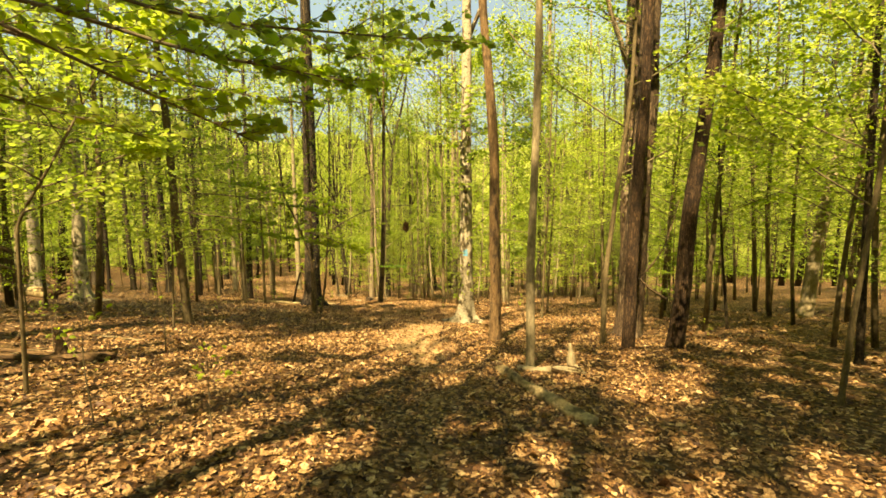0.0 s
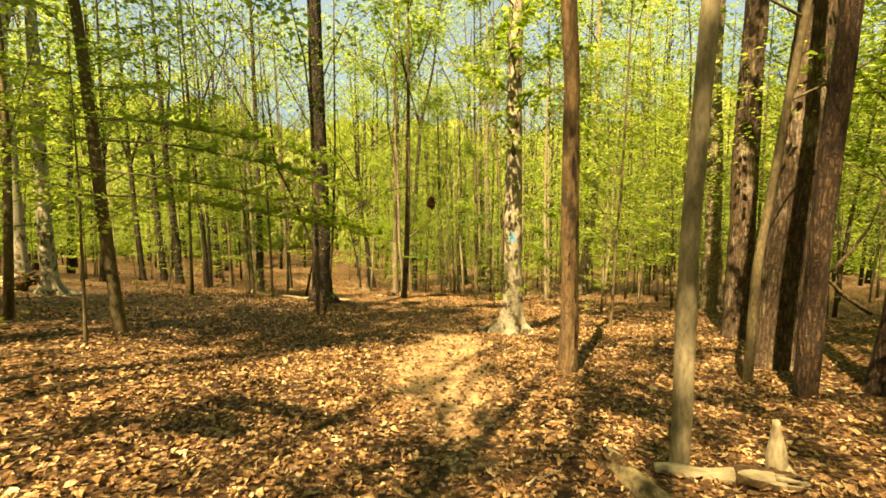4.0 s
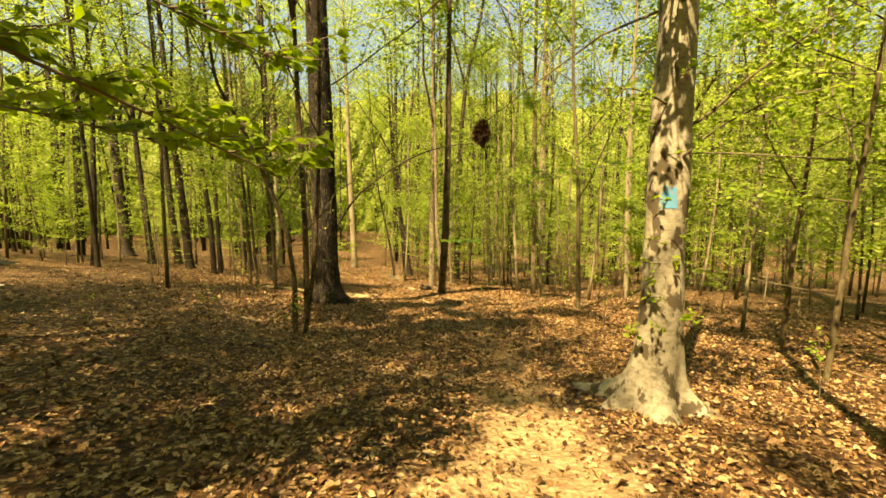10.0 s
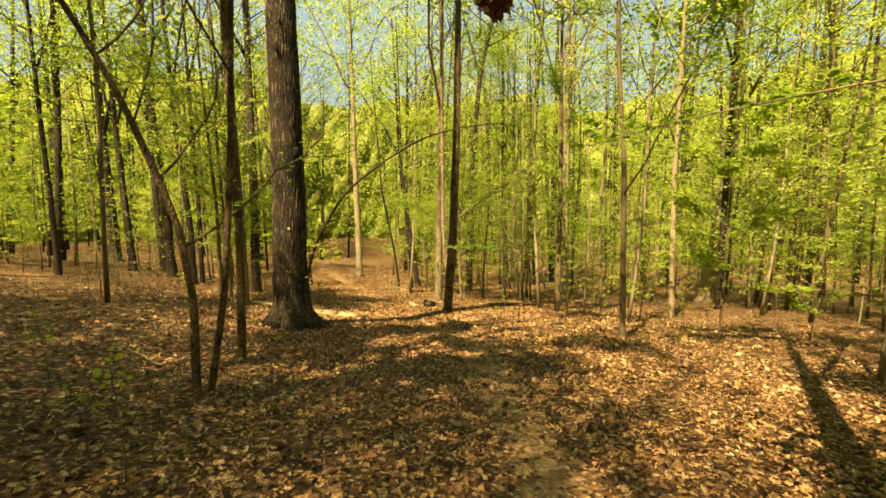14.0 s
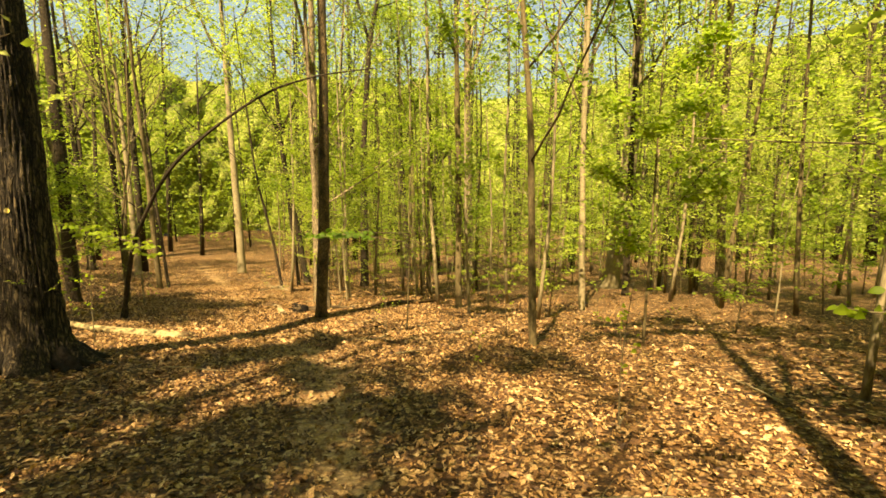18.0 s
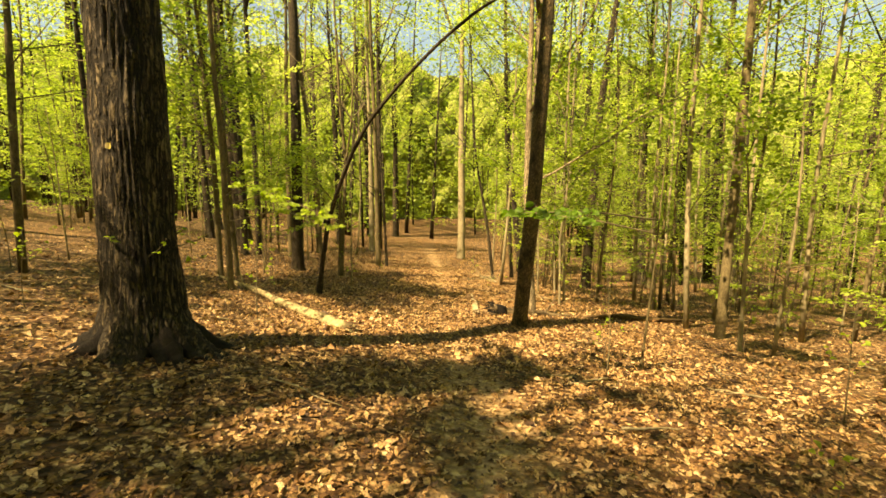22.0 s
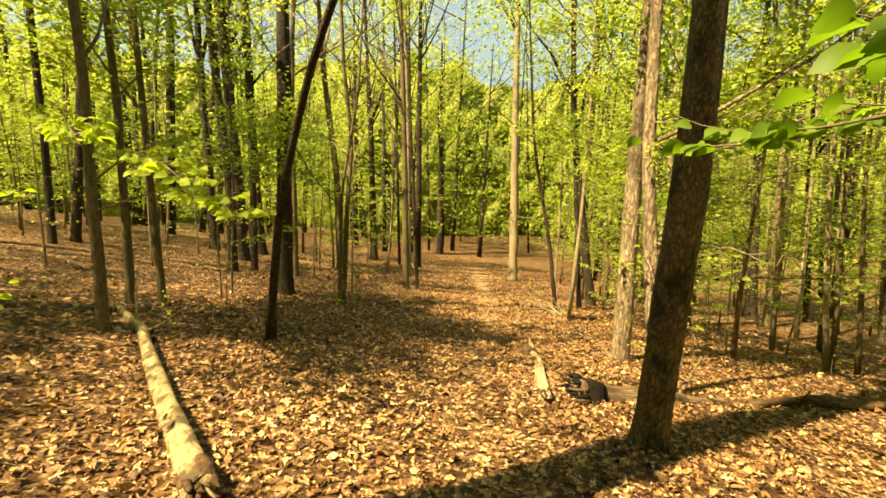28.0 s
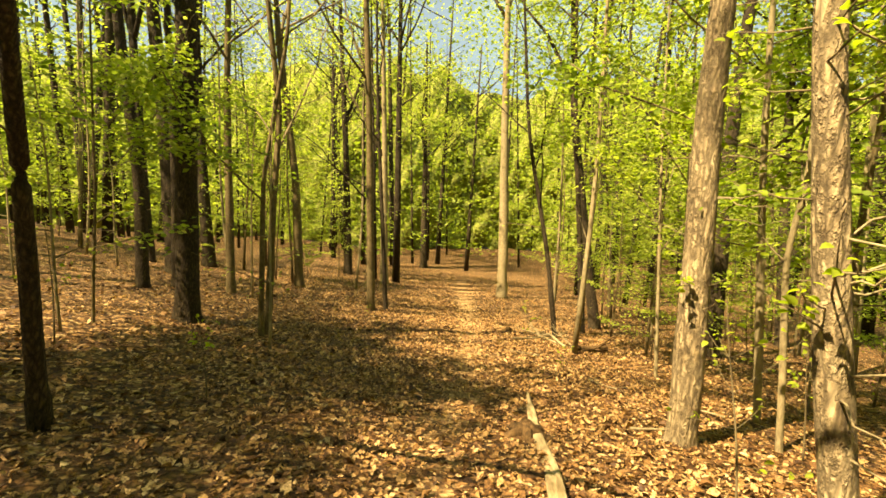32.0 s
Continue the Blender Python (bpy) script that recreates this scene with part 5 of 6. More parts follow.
reach_tree(-3.5, 1.4, 4.6, 0.07, [
    (2.6, [(-2.3, 2.55, 2.7), (-1.4, 2.7, 2.42), (-0.95, 2.75, 2.36), (-0.5, 2.9, 2.3)], 340, 0.08, LEAF_NEW),
    (2.9, [(-2.6, 2.7, 3.0), (-1.7, 3.1, 2.75), (-0.6, 3.3, 2.72), (0.3, 3.6, 2.75)], 340, 0.08, LEAF),
    (2.6, [(-3.0, 3.0, 2.75), (-2.2, 4.2, 2.6), (-1.2, 4.8, 2.55)], 340, 0.08, LEAF_NEW),
    (2.3, [(-3.3, 2.6, 2.45), (-2.9, 3.3, 2.3), (-2.3, 3.9, 2.1)], 340, 0.08, LEAF),
    (3.2, [(-2.4, 2.2, 2.6), (-1.6, 2.5, 2.2), (-1.1, 2.9, 1.95)], 300, 0.08, LEAF_NEW),
    (3.4, [(-3.0, 2.6, 3.3), (-2.4, 4.0, 3.2), (-1.2, 5.2, 3.2), (-0.2, 5.6, 3.1)], 420, 0.08, LEAF)], "slender young tree with broad green leaves on low limbs", 61)
reach_tree(-5.92, 10.2, 4.4, 0.06, [
    (2.6, [(-4.2, 9.9, 1.25), (-2.75, 10.1, 0.98), (-2.2, 10.95, 0.56), (-1.95, 11.4, 0.33)], 620, 0.08, LEAF_MID),
    (3.0, [(-4.4, 10.2, 1.75), (-3.2, 10.5, 1.5), (-2.4, 11.0, 1.15), (-1.9, 11.6, 0.9)], 620, 0.08, LEAF_MID),
    (3.3, [(-4.4, 9.8, 2.0), (-3.0, 10.0, 1.75), (-2.2, 10.3, 1.45)], 540, 0.08, LEAF_MID),
    (2.2, [(-4.6, 10.4, 1.0), (-3.4, 10.8, 0.75), (-2.6, 11.6, 0.5)], 540, 0.08, LEAF_MID)], "slender young tree with green leaves on long low limbs", 64)
reach_tree(-1.3, 25.4, 3.2, 0.045, [
    (2.0, [(-2.0, 24.6, -1.75), (-2.55, 24.5, -1.72), (-3.2, 25.05, -1.8)], 150, 0.105, LEAF_DEEP),
    (2.2, [(-1.9, 24.0, -1.6), (-2.45, 23.7, -1.62), (-2.75, 24.1, -1.7)], 130, 0.105, LEAF_DEEP)], "bent sapling with large dark green leaves on low limbs", 67)
s240 = by_name("young_tree", -9.59, 25.16)
o = s240.location
eye = float(ground_z(-3, 23)) + 1.15
for i, places in enumerate((((-8.2, 25.0, 0.7), (-6.9, 24.65, 0.52), (-6.3, 24.5, 0.36)), ((-8.3, 25.4, 0.35), (-7.2, 25.2, 0.22), (-6.6, 25.1, 0.05)), ((-8.4, 24.6, 0.9), (-7.4, 24.2, 0.8), (-6.9, 24.1, 0.62)))):
    spray(s240, [(0, 0, eye + places[0][2] - o.z - 0.3)] + [(a - o.x, b - o.y, eye + c - o.z) for a, b, c in places], 0.014, 70 + i, 0.35, 110, 0.10, LEAF_NEW)


spray(beech, [(0.1, -0.03, 2.8), (0.28, -0.1, 2.9), (0.5, -0.2, 3.16), (0.78, -0.3, 3.4), (1.3, -0.5, 3.8)], 0.022, 72, 0.2, 110, 0.06, LEAF_NEW)
spray(beech, [(0.05, -0.1, 2.5), (0.2, -0.5, 2.75), (0.5, -0.8, 2.95), (0.9, -0.9, 3.0)], 0.012, 73, 0.2, 80, 0.06, LEAF_NEW)
spray(beech, [(-0.05, -0.1, 3.0), (-0.4, -0.4, 3.1), (-0.8, -0.5, 3.1)], 0.01, 74, 0.2, 70, 0.06, LEAF_NEW)
# limbs of the beech on its sunny side
for i, (az, h, length) in enumerate(((262, 3.9, 1.5), (244, 4.3, 1.7), (285, 4.7, 1.9), (228, 5.1, 2.0), (258, 5.6, 2.6), (275, 6.2, 2.8), (240, 6.8, 3.0), (300, 5.4, 2.2))):
    a = radians(az)
    spray(beech, [(0.1 * math.cos(a), 0.1 * math.sin(a), h), (0.5 * length * math.cos(a), 0.5 * length * math.sin(a), h + 0.25), (length * math.cos(a + 0.15), length * math.sin(a + 0.15), h + 0.15)], 0.018, 140 + i, 0.15, 130, 0.085 if h < 4.6 else 0.12, LEAF)
right_tree = by_name("young_tree", 3.31, 15.63)
o = right_tree.location
spray(right_tree, [(0, 0, 2.9)] + [(px - o.x, py - o.y, pz - o.z) for px, py, pz in ((1.8, 16.4, 0.7), (0.3, 16.9, 0.45), (-0.6, 17.0, 0.2))], 0.014, 75, 0.4, 130, 0.085, LEAF_DEEP)
spray(right_tree, [(0, 0, 1.2)] + [(px - o.x, py - o.y, pz - o.z) for px, py, pz in ((2.4, 16.2, -1.05), (1.55, 16.55, -0.98), (1.0, 16.85, -1.05))], 0.005, 76, 0.4, 130, 0.06, LEAF_MID)


def tiers(th, lo, hi, n, length, per, size, seed, material=None):
    """Level sprays of small leaves on thin branches up a stem, as on a young beech."""
    tr = trunk_of(th)
    skin = Bark(tr)
    g = np.random.default_rng(seed)
    for i in range(n):
        h = lo + (hi - lo) * (i + g.uniform(0, 0.8)) / n
        az = i * 2.4 + g.uniform(-0.5, 0.5)
        out = Vector((math.cos(az), math.sin(az), 0))
        hit = skin.at(h, out)
        if not hit:
            continue
        L = length * g.uniform(0.6, 1.25)
        ln = limb_line(np.array(hit) - np.array(out) * 0.015, az, g.uniform(0.1, 0.5), L, g, 7)
        ln[:, 2] -= 0.15 * L * np.linspace(0, 1, 7) ** 2
        br = part("branch", mesh_of("branch", *tube(ln, np.linspace(0.011, 0.003, 7), 5, seed=i), BARK["twig"], True), th)
        k = int(per * L / length)
        q = g.beta(1.8, 1.1, k) * 5.99
        i0 = q.astype(int)
        side = g.normal(0, 0.2 * L, k)
        across = np.array([-math.sin(az), math.cos(az), 0.0])
        p = ln[i0] + (ln[i0 + 1] - ln[i0]) * (q - i0)[:, None] + side[:, None] * across + np.stack([g.normal(0, 0.04, k), g.normal(0, 0.04, k), g.normal(-0.02, 0.04, k) - 0.12 * np.abs(side)], -1)
        w = np.array([math.cos(az), math.sin(az), -0.25])[None] + np.sign(side)[:, None] * across * 0.8 + g.normal(0, 0.25, (k, 3))
        S = g.uniform(0.7, 1.25, k) * size
        tagged(part("foliage", mesh_of("foliage", *leaves(p, w, random_ups(k, g, 0.9), S, S * 0.62, 0.15, 3), material or LEAF), br), kind="stuff")


tiers(by_name("young_tree", -6.1, 11.1), 1.9, 7.4, 30, 2.1, 210, 0.08, 101)
tiers(by_name("young_tree", 4.06, 18.2), 1.6, 6.0, 14, 1.6, 120, 0.09, 102)
tiers(by_name("young_tree", 3.31, 15.6), 2.0, 6.0, 14, 1.5, 120, 0.085, 103)
tiers(by_name("young_tree", -11.2, 26.6), 2.0, 7.0, 14, 1.7, 120, 0.09, 104)
tiers(by_name("young_tree", -11.15, 26.1), 2.2, 7.0, 12, 1.6, 110, 0.09, 105)
tiers(by_name("young_tree", -3.83, 31.2), 1.5, 5.0, 10, 1.1, 70, 0.08, 106)
tiers(by_name("young_tree", -3.97, 32.4), 1.8, 6.0, 12, 1.4, 90, 0.08, 107)
tiers(by_name("young_tree", 4.26, 31.0), 2.0, 8.0, 16, 1.8, 130, 0.1, 108)
tiers(by_name("young_tree", -12.27, 28.6), 1.0, 6.0, 12, 1.3, 100, 0.085, 109)
tiers(by_name("young_tree", -5.4, 5.6), 1.8, 4.2, 9, 1.3, 110, 0.075, 110)
tiers(by_name("young_tree", -5.9, 10.2), 1.6, 4.0, 10, 1.5, 110, 0.08, 111)
tiers(by_name("tree", 6.91, 7.66), 2.6, 7.2, 18, 2.1, 150, 0.085, 112, LEAF_MID)
tiers(by_name("tree", 7.77, 12.68), 3.0, 9.0, 16, 2.2, 150, 0.09, 114, LEAF_MID)


def arched_tree():
    bx, by = -8.6, 26.8
    z = float(ground_z(bx, by)) - 0.05
    th = thing("bent_tree", bx, by, z, "thin bare young tree bent over in a long arch", "tree")
    ux, uy = 0.947, -0.32
    rise = ((0, 0), (0.2, 0.8), (0.5, 1.8), (0.95, 2.55), (1.5, 3.3), (2.15, 3.95), (3.2, 4.6), (4.2, 5.1), (5.0, 5.4), (6.0, 5.58), (7.2, 5.62))
    pts = np.array([(ux * a, uy * a, h) for a, h in rise])
    t = np.linspace(0, 10, 60)
    pts = np.stack([np.interp(t, range(11), pts[:, k]) for k in range(3)], -1)
    for _ in range(3):
        pts[1:-1] = (pts[:-2] + 2 * pts[1:-1] + pts[2:]) / 4
    part("trunk", mesh_of("trunk", *tube(pts, np.linspace(0.062, 0.012, 60) * np.where(np.arange(60) < 3, 1.3, 1), 12, 0.06, seed=9), BARK["dark"], True), th)
    g = np.random.default_rng(9)
    for q in (14, 24, 33, 41, 48, 54):
        ln = limb_line(pts[q], g.uniform(0, 6.28), g.uniform(0.2, 0.9), g.uniform(0.4, 0.9), g, 5)
        part("twig", mesh_of("twig", *tube(ln, np.linspace(0.008, 0.002, 5), 5, seed=q), BARK["twig"], True), th)


arched_tree()


def crooked_branch():
    """A dark crooked dead branch that leans at the foot of the reddish tree."""
    z0 = float(ground_z(-0.22, 2.76)) + 0.56
    pts = np.array([(4.55, 9.52, z0 - 0.62), (4.2, 9.48, z0 - 0.40), (3.95, 9.46, z0 - 0.17), (4.1, 9.47, z0 - 0.02), (4.26, 9.49, z0 + 0.16), (4.42, 9.5, z0 + 0.40), (4.5, 9.51, z0 + 0.6), (4.62, 9.53, z0 + 0.95), (4.72, 9.53, z0 + 1.4)])
    lean = by_name("tree", 4.78, 9.50)
    o = lean.location
    part("dead_branch", mesh_of("dead_branch", *tube(pts - np.array([o.x, o.y, o.z]), np.linspace(0.03, 0.008, 9), 8, 0.12, seed=5), BARK["umber"], True), lean, "dark crooked dead branch")


crooked_branch()


def leaf_nest():
    """A ball of withered leaves at the end of a dead branch of the beech."""
    x, y, z = -1.15, 14.7, 0.84
    g = np.random.default_rng(17)
    b0 = beech.location
    ln = np.array([(0.0, 0.0, 3.9), (-0.6, 0.35, 3.75), (-1.2, 0.75, 3.4), (x - b0.x, y - b0.y, z - b0.z + 0.1)])
    part("dead_branch", mesh_of("dead_branch", *tube(ln, (0.016, 0.011, 0.007, 0.004), 6), BARK["twig"], True), beech)
    th = thing("leaf_nest", x, y, z, "ball of withered brown leaves hanging from a dead branch", "leaf nest")
    k = 170
    p = g.normal(0, 1, (k, 3))
    p = p / np.linalg.norm(p, axis=1)[:, None] * g.uniform(0.2, 1, k)[:, None] ** 0.5 * np.array([0.09, 0.09, 0.15])
    L = g.uniform(0.06, 0.11, k)
    tagged(part("foliage", mesh_of("foliage", *leaves(p, random_ways(k, g) + np.array([0, 0, -0.8]), random_ups(k, g, 1.2), L, L * 0.6, 0.3, 2), DRY), th), kind="stuff")
    stalk = np.array([(0, 0, 0.12), (0, 0.01, 0), (0.01, 0, -0.15)])
    part("stalk", mesh_of("stalk", *tube(stalk, (0.006, 0.006, 0.003), 6), BARK["twig"], True), th)


leaf_nest()

# ---- fallen wood ----


def log(name, label, places, r0, r1, bark, seed, broken=True, sink=0.25, limbs=0, uneven=0.08, burst=0.0):
    """A fallen trunk along places on the ground, part sunk in the litter, with a splintered end, flared by burst."""
    g = np.random.default_rng(seed)
    p = np.array(places, float)
    t = np.linspace(0, len(p) - 1, 40)
    x, y = np.interp(t, range(len(p)), p[:, 0]), np.interp(t, range(len(p)), p[:, 1])
    lift = np.interp(t, range(len(p)), p[:, 2]) if p.shape[1] > 2 else 0
    r = np.linspace(r0, r1, 40)
    z = ground_z(x, y) + r * (1 - sink) + lift
    r = r * (1 + burst * np.exp(-t / 0.22))
    r0 = float(r[0])
    th = thing(name, x[0], y[0], float(z[0] - r0), label, "log")
    line = np.stack([x - x[0], y - y[0], z - float(z[0] - r0)], -1)
    line[:, 2] += 0.012 * np.sin(t * 5 + seed)
    v, f = tube(line, r, 18, uneven, seed=seed)
    turn = Vector(line[-1] - line[0]).to_track_quat("Z", "Y").to_matrix()
    skin = part("bark", mesh_of("bark", v @ np.array(turn), f, BARK[bark], True), th)
    skin.matrix_basis = turn.to_4x4()
    if broken:
        d = (line[0] - line[3]) / np.linalg.norm(line[0] - line[3])
        decay = BARK["black_rot_shade" if bark == "grey_wood" else "rot"]
        s, up = np.cross(d, (0, 0, 1.0)), np.array([0, 0, 1.0])
        for i in range(30):
            a, q = g.uniform(0, 6.28), g.uniform(0.2, 1.05)
            at = line[0] + (s * math.cos(a) + up * math.sin(a)) * r0 * q
            reach = g.uniform(0.03, 0.2) * (0.6 + 0.6 * q)
            sp = np.stack([at - d * 0.06, at + d * reach * 0.4, at + d * reach + g.normal(0, 0.02, 3)])
            part("splinter", mesh_of("splinter", *tube(sp, (0.026, 0.019, 0.002), 5, 0.2, seed=i), decay if i % 3 else BARK[bark]), th)
        stub = np.stack([line[0] - d * 0.05, line[0] + d * 0.01, line[0] - d * 0.04, line[0] - d * 0.14, line[0] - d * 0.3])
        part("rotten_end", mesh_of("rotten_end", *tube(stub, (r0 * 0.3, r0 * 0.8, r0 * 1.03, r0 * 1.08, r0 * 0.9), 18, 0.3, seed=seed), decay, True), th, "dark rotten end of the log")
    for i in range(limbs):
        q = int(g.integers(8, 38))
        ln = limb_line(line[q], g.uniform(0, 6.28), g.uniform(0.1, 0.8), g.uniform(0.3, 0.8), g, 6)
        part("branch_stub", mesh_of("branch_stub", *tube(ln, np.linspace(r[q] * 0.35, 0.004, 6), 6, 0.1, seed=i), BARK[bark], True), th)
    return th


log("fallen_log", "long pale fallen log with a dark splintered end", [(-5.4, 23.98), (-8.0, 24.95), (-9.4, 25.5), (-10.75, 25.78)], 0.078, 0.05, "log", 81, sink=0.18, limbs=2, uneven=0.17)
log("fallen_log", "short pale barkless log pointing along the trail", [(-4.72, 27.35), (-5.08, 28.15), (-5.42, 28.95), (-5.86, 29.75), (-6.2, 30.5), (-6.55, 31.3)], 0.056, 0.034, "bleached", 82, sink=0.42, uneven=0.26)
log("rotten_log", "rotten log with a dark splintered end sunk in leaves", [(-4.47, 27.62, 0.03), (-3.95, 28.2, 0.0), (-3.3, 28.88, -0.10), (-2.95, 29.3, -0.14)], 0.12, 0.085, "grey_wood", 83, sink=0.3, limbs=1, uneven=0.3, burst=0.55)
log("rotten_log", "dark rotten log half buried in leaves", [(-2.9, 29.4, -0.12), (-2.3, 30.3, -0.02), (-1.74, 30.85, 0.02), (-0.45, 32.5, 0.0)], 0.1, 0.055, "rot", 183, False, 0.3, 3, 0.25)
log("fallen_log", "brown log lying in a heap of dead branches", [(-7.3, 36.2), (-6.9, 37.3)], 0.09, 0.08, "rot", 84, sink=0.1, limbs=3)
log("dead_branch", "bleached crooked dead branch with a raised end", [(-7.6, 36.3, 0.05), (-8.2, 36.9, 0.2), (-8.6, 37.2, 0.1), (-9.0, 37.6, 0.35)], 0.03, 0.014, "pale", 85, False, 0.0, 4)
log("fallen_log", "weathered log half sunk in leaf litter", [(0.84, 6.98), (1.0, 6.1), (1.2, 5.2), (1.45, 4.4)], 0.075, 0.065, "log", 86, sink=0.2, uneven=0.15)
log("fallen_log", "grey weathered log lying at the foot of a broken snag", [(1.9, 6.8), (1.5, 6.88), (1.12, 6.95)], 0.07, 0.04, "pale", 87, sink=0.3)
log("fallen_log", "dark rotten log with a broken end", [(-4.85, 6.6), (-5.6, 6.45), (-6.9, 6.3)], 0.06, 0.04, "rot", 88, sink=0.2, limbs=3)
log("fallen_log", "thin dark log lying among the leaves", [(-4.9, 6.9), (-6.0, 6.75), (-7.3, 6.9)], 0.04, 0.03, "rot", 89, False, 0.2, 2)
log("fallen_log", "thick pale fallen trunk beside a beech", [(-15.9, 19.0), (-17.4, 19.6), (-20.5, 20.9)], 0.26, 0.22, "log", 90, sink=0.2)


for i, (ax, ay, bx, by) in enumerate(((-7.9, 36.6, -9.2, 36.9), (-8.8, 36.0, -7.6, 37.3), (-7.2, 35.9, -8.4, 37.6), (-8.1, 37.4, -9.4, 37.2))):
    log("dead_branch", "crooked dead branch in a loose heap on the leaves", [(ax, ay, 0.04), ((ax + bx) / 2, (ay + by) / 2 + 0.15, 0.16), (bx, by, 0.22)], 0.02, 0.007, ("pale", "twig")[i % 2], 95 + i, False, 0.0, 3)


def snag(x, y, h, r, label, bark, seed):
    """A broken stump that narrows to a leaning point, with spread roots."""
    g = np.random.default_rng(seed)
    z = float(ground_z(x, y)) - 0.05
    th = thing("snag", x, y, z, label, "stump")
    t = np.linspace(0, 1, 14)
    line = np.stack([-0.12 * h * t * t, 0.05 * h * np.sin(3 * t), h * t], -1)
    part("stump", mesh_of("stump", *tube(line, r * (1.15 - t * 0.95) * (1 + 0.12 * np.sin(9 * t + seed)) + 0.006, 14, 0.24, seed=seed), BARK[bark], True), th)
    for i in range(5):
        a = i * 1.3 + g.uniform(-0.3, 0.3)
        ln = np.array([(0, 0, 0.16), (math.cos(a) * r, math.sin(a) * r, 0.10), (math.cos(a) * r * 2.2, math.sin(a) * r * 2.2, 0.05), (math.cos(a) * r * 3.2, math.sin(a) * r * 3.2, -0.02)])
        part("root", mesh_of("root", *tube(ln, (r * 0.6, r * 0.42, r * 0.28, 0.008), 8, 0.1, seed=i), BARK[bark], True), th)


snag(1.95, 6.9, 0.5, 0.075, "broken pale snag with a pointed top and weathered roots", "pale", 91)
snag(-5.45, 6.6, 0.45, 0.08, "short broken dark snag among fallen branches", "rot", 92)
snag(-5.9, 29.6, 0.22, 0.11, "low rotten stump crumbling into the leaf litter", "rot", 93)


def root_plate():
    """The torn-up root mass of a fallen trunk."""
    x, y = -15.75, 18.95
    z = float(ground_z(x, y))
    th = thing("root_mass", x, y, z, "dark torn-up root mass of a fallen tree", "roots")
    g = np.random.default_rng(94)
    for i in range(26):
        a = g.uniform(-0.2, 3.4)
        L = g.uniform(0.3, 0.6)
        ln = np.array([(0.1, 0, 0.28), (0.25 * math.cos(a), 0.1 + 0.1 * math.sin(i), 0.28 + 0.25 * math.sin(a)), (L * math.cos(a) * 1.3, g.uniform(-0.3, 0.3), max(0.02, 0.28 + L * math.sin(a) * 0.8))])
        part("root", mesh_of("root", *tube(ln, (0.13, 0.08, 0.012), 7, 0.15, seed=i), BARK["rot"], True), th)


root_plate()


def sticks():
    g = np.random.default_rng(33)
    spots = [(-6.6, 23.1), (-5.6, 23.3), (-5.9, 22.6), (-1.9, 25.6), (-0.2, 24.9), (0.4, 11.6), (-2.4, 27.2), (-7.6, 33.0)]
    while len(spots) < 84:
        x, y = g.uniform(-11, 5), g.uniform(2, 36)
        if trail_off(x, y) > 0.5:
            spots.append((x, y))
    for i, (x, y) in enumerate(spots):
        z = float(ground_z(x, y))
        th = thing("stick", x, y, z, "thin dead stick lying on the leaf litter", "stick", "sticks on the forest floor")
        a, L = g.uniform(0, 6.28), g.uniform(0.3, 1.3)
        n = 9
        t = np.linspace(-0.5, 0.5, n)
        px = np.cos(a) * t * L + np.cumsum(g.normal(0, 0.012, n))
        py = np.sin(a) * t * L + np.cumsum(g.normal(0, 0.012, n))
        pz = ground_z(x + px, y + py) - z + 0.025 + g.uniform(0, 0.02, n)
        bark = ("pale", "twig", "pale", "rot")[i % 4]
        part("shaft", mesh_of("shaft", *tube(np.stack([px, py, pz], -1), np.linspace(0.012, 0.004, n) * g.uniform(0.7, 1.4), 6, 0.1, seed=i), BARK[bark], True), th)
        if L > 0.6:
            ln = limb_line(np.array([px[4], py[4], pz[4]]), a + 0.7, 0.1, L * 0.35, g, 5)
            part("twig", mesh_of("twig", *tube(ln, np.linspace(0.006, 0.002, 5), 5, seed=i), BARK[bark], True), th)


sticks()


def seedling(H, seed, twigs, per):
    """A first-years' tree: a wiry stem with a few small leaves, built at the origin."""
    g = np.random.default_rng(seed)
    th = thing("seedling", 0, 0, 0, "wiry tree seedling with a few small fresh leaves", "seedling", "seedlings on the forest floor")
    t = np.linspace(0, 1, 9)
    line = np.stack([0.06 * H * np.sin(2.5 * t + seed) * t, 0.05 * H * np.sin(3.1 * t + 2 * seed) * t, H * t - 0.03], -1)
    part("stem", mesh_of("stem", *tube(line, np.linspace(0.004 + 0.004 * H, 0.002, 9), 6, 0.06, seed=seed), BARK["twig"], True), th)
    cs = [line[-1] + g.normal(0, 0.03, (3, 3))]
    for i in range(twigs):
        at = line[int(g.integers(3, 8))]
        ln = limb_line(at, g.uniform(0, 6.28), g.uniform(0.1, 0.7), H * g.uniform(0.15, 0.32), g, 5)
        part("twig", mesh_of("twig", *tube(ln, np.linspace(0.003, 0.0012, 5), 4, seed=i), BARK["twig"], True), th)
        q = g.uniform(1.5, 3.99, per)
        i0 = q.astype(int)
        cs.append(ln[i0] + (ln[i0 + 1] - ln[i0]) * (q - i0)[:, None] + g.normal(0, 0.02, (per, 3)))
    c = np.concatenate(cs)
    L = g.uniform(0.035, 0.07, len(c))
    tagged(part("foliage", mesh_of("foliage", *leaves(c, random_ways(len(c), g), random_ups(len(c), g, 0.8), L, L * 0.64, 0.15, 2), LEAF_NEW), th), kind="stuff")
    return th


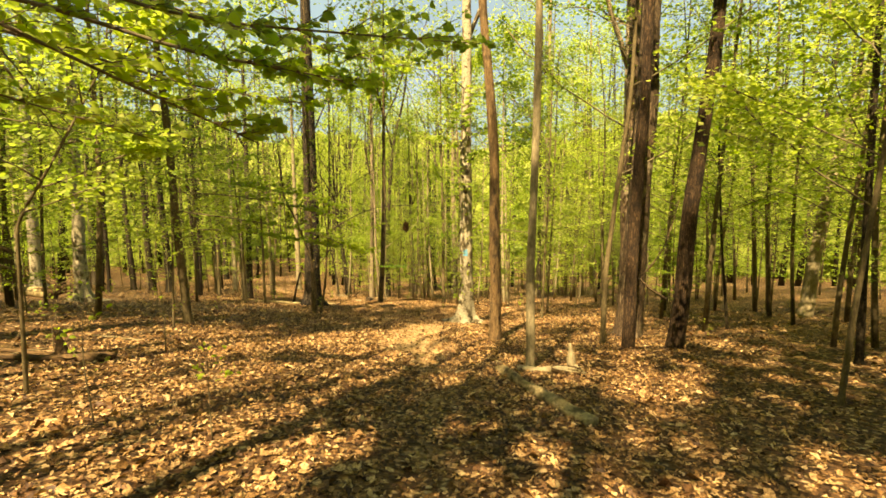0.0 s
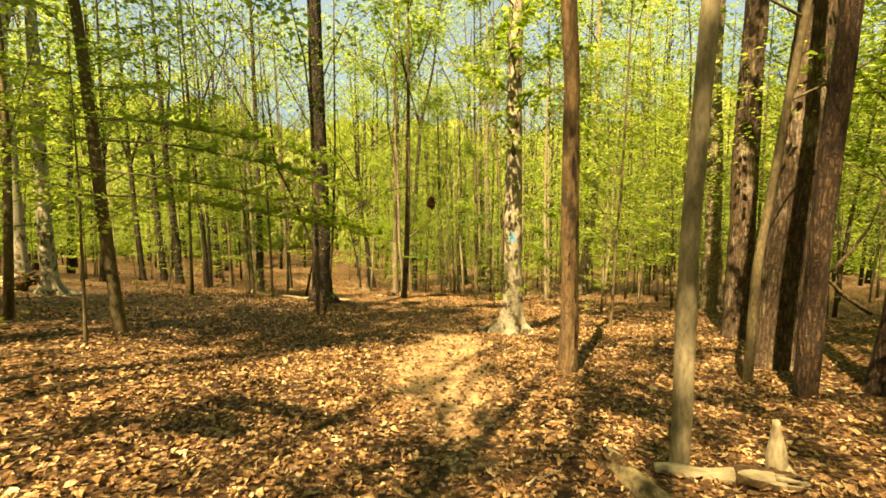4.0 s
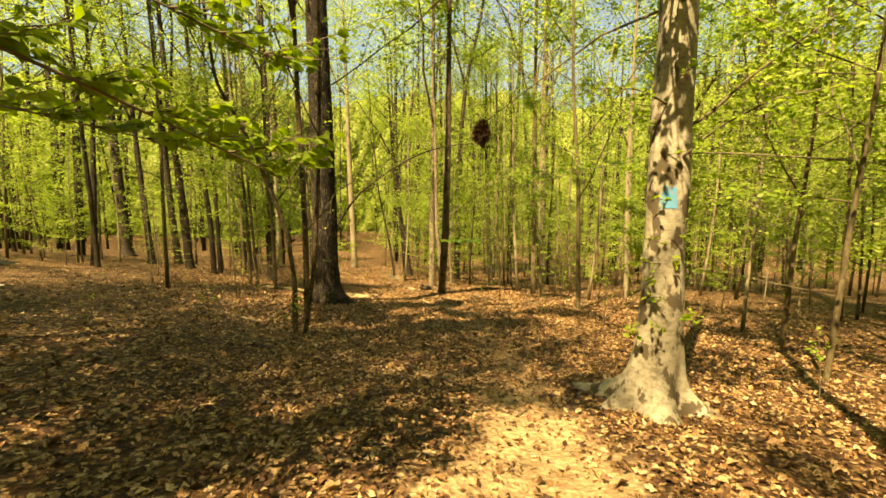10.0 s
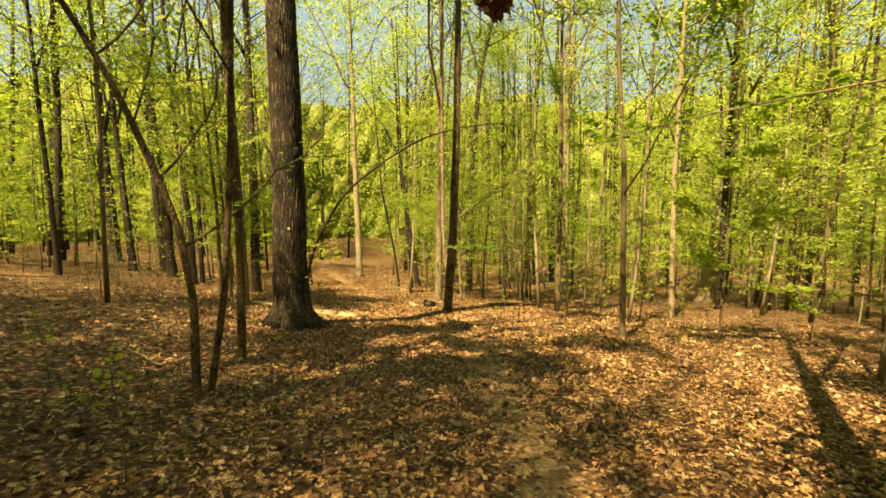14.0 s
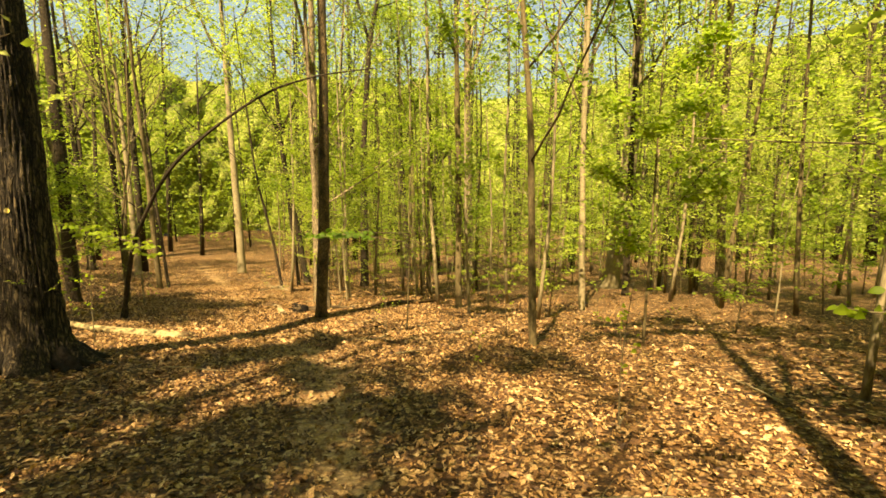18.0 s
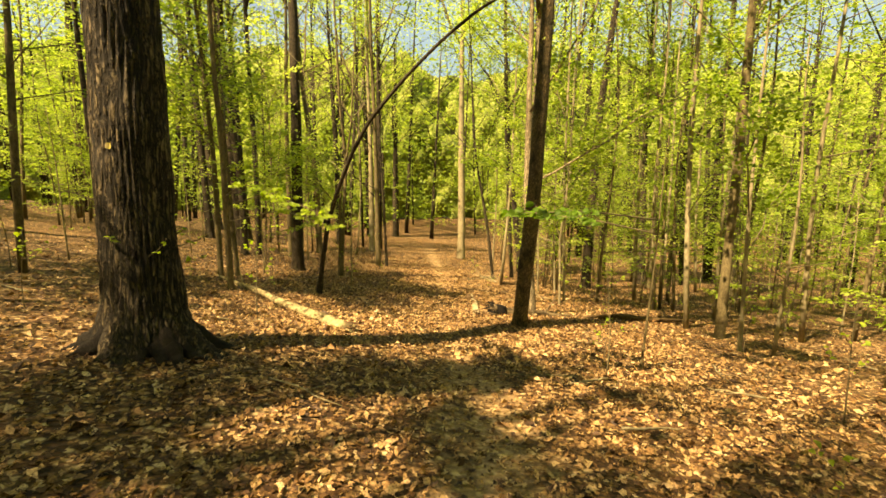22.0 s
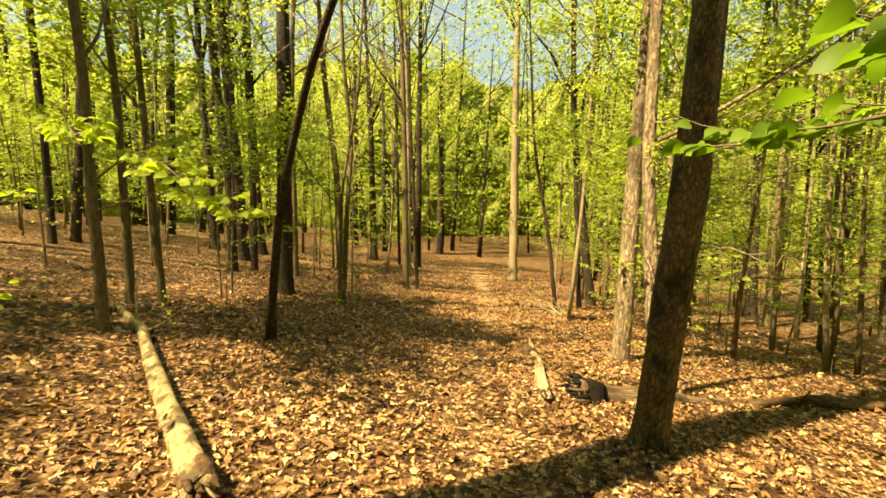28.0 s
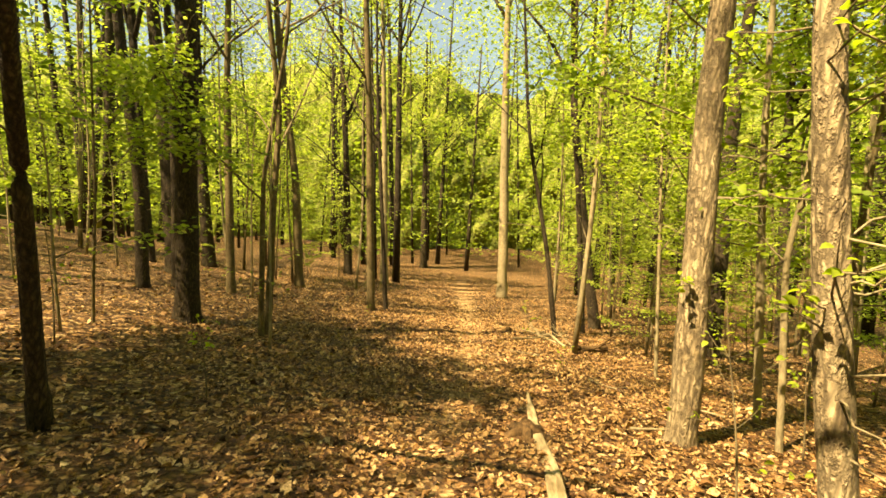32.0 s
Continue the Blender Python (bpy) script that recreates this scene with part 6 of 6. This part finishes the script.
def seedlings():
    kinds = [seedling(h, 300 + i, n, p) for i, (h, n, p) in enumerate(((0.5, 3, 4), (0.9, 5, 4), (1.4, 7, 5), (0.7, 4, 3), (1.9, 9, 5)))]
    g = np.random.default_rng(310)
    n = 0
    while n < 64:
        x, y = g.uniform(-14, 9), g.uniform(3, 38)
        off = path_off(x, y)
        if off < 1.6 or off > 12 or trail_off(x, y) < 1.1:
            continue
        m = Matrix.Translation((x, y, float(ground_z(x, y)))) @ Matrix.Rotation(g.uniform(0, 6.28), 4, "Z") @ Matrix.Scale(g.uniform(0.8, 1.2), 4)
        k = n % len(kinds)
        if n < len(kinds):
            kinds[k].matrix_basis = m
        else:
            copy_thing(kinds[k], m)
        n += 1


seedlings()

# ---- leaf litter ----


def litter(name, n, spread, shape, seed, size, onward=()):
    g = np.random.default_rng(seed)
    line = np.array([(0, -1), (-0.2, 3), (-0.6, 8.2), (-0.85, 12), (-0.9, 14.5), (-0.45, 16.2), (-0.9, 18), (-2.0, 20.7), (-4.33, 25.6), (-7.5, 31.0), (-10.5, 36.5), (-13.0, 41.5), *onward])
    seg = np.linalg.norm(np.diff(line, axis=0), axis=1)
    cum = np.concatenate([[0], np.cumsum(seg)])
    q = g.uniform(0, cum[-1], n)
    x = np.interp(q, cum, line[:, 0]) + g.uniform(-1, 1, n) * spread + g.normal(0, spread * 0.25, n)
    y = np.interp(q, cum, line[:, 1]) + g.normal(0, 0.6, n)
    keep = g.uniform(0, 1, n) > 0.84 * bareness(y) * np.exp(-(trail_off(x, y) / (0.85 * trail_width(x, y))) ** 2)
    x, y = x[keep], y[keep]
    k = len(x)
    near = np.exp(-((x + 3) / 30) ** 2 - ((y - 20) / 45) ** 2)
    z = ground_z(x, y) + near * (0.03 * smooth_noise(x, y, 1) + 0.02 * smooth_noise(x * 2.3, y * 2.3, 2)) - 0.05 * np.exp(-(trail_off(x, y) / 0.5) ** 2)
    L = (0.4 + 1.1 * g.beta(1.5, 2.0, k)) * size
    z = z + g.uniform(0.004, 0.035, k)
    v, f = leaves(np.stack([x, y, z], -1), random_ways(k, g, 0.9), random_ups(k, g, 0.6), L, L * g.uniform(0.4, 0.75, k), g.uniform(-0.5, 0.7, k)[:, None], shape)
    tagged(new(name, mesh_of(name, v, f, LITTER)), "curled brown and tan fallen leaves covering the forest floor", "leaves", kind="stuff")


litter("fallen_leaves", 44000, 3.0, 5, 21, 0.070)
litter("fallen_leaves", 48000, 5.5, 3, 24, 0.068)
litter("fallen_leaves", 105000, 4.4, 1, 23, 0.052)
litter("fallen_leaves", 66000, 11.0, 1, 22, 0.095, ((-17.5, 49.0), (-23.0, 59.0)))
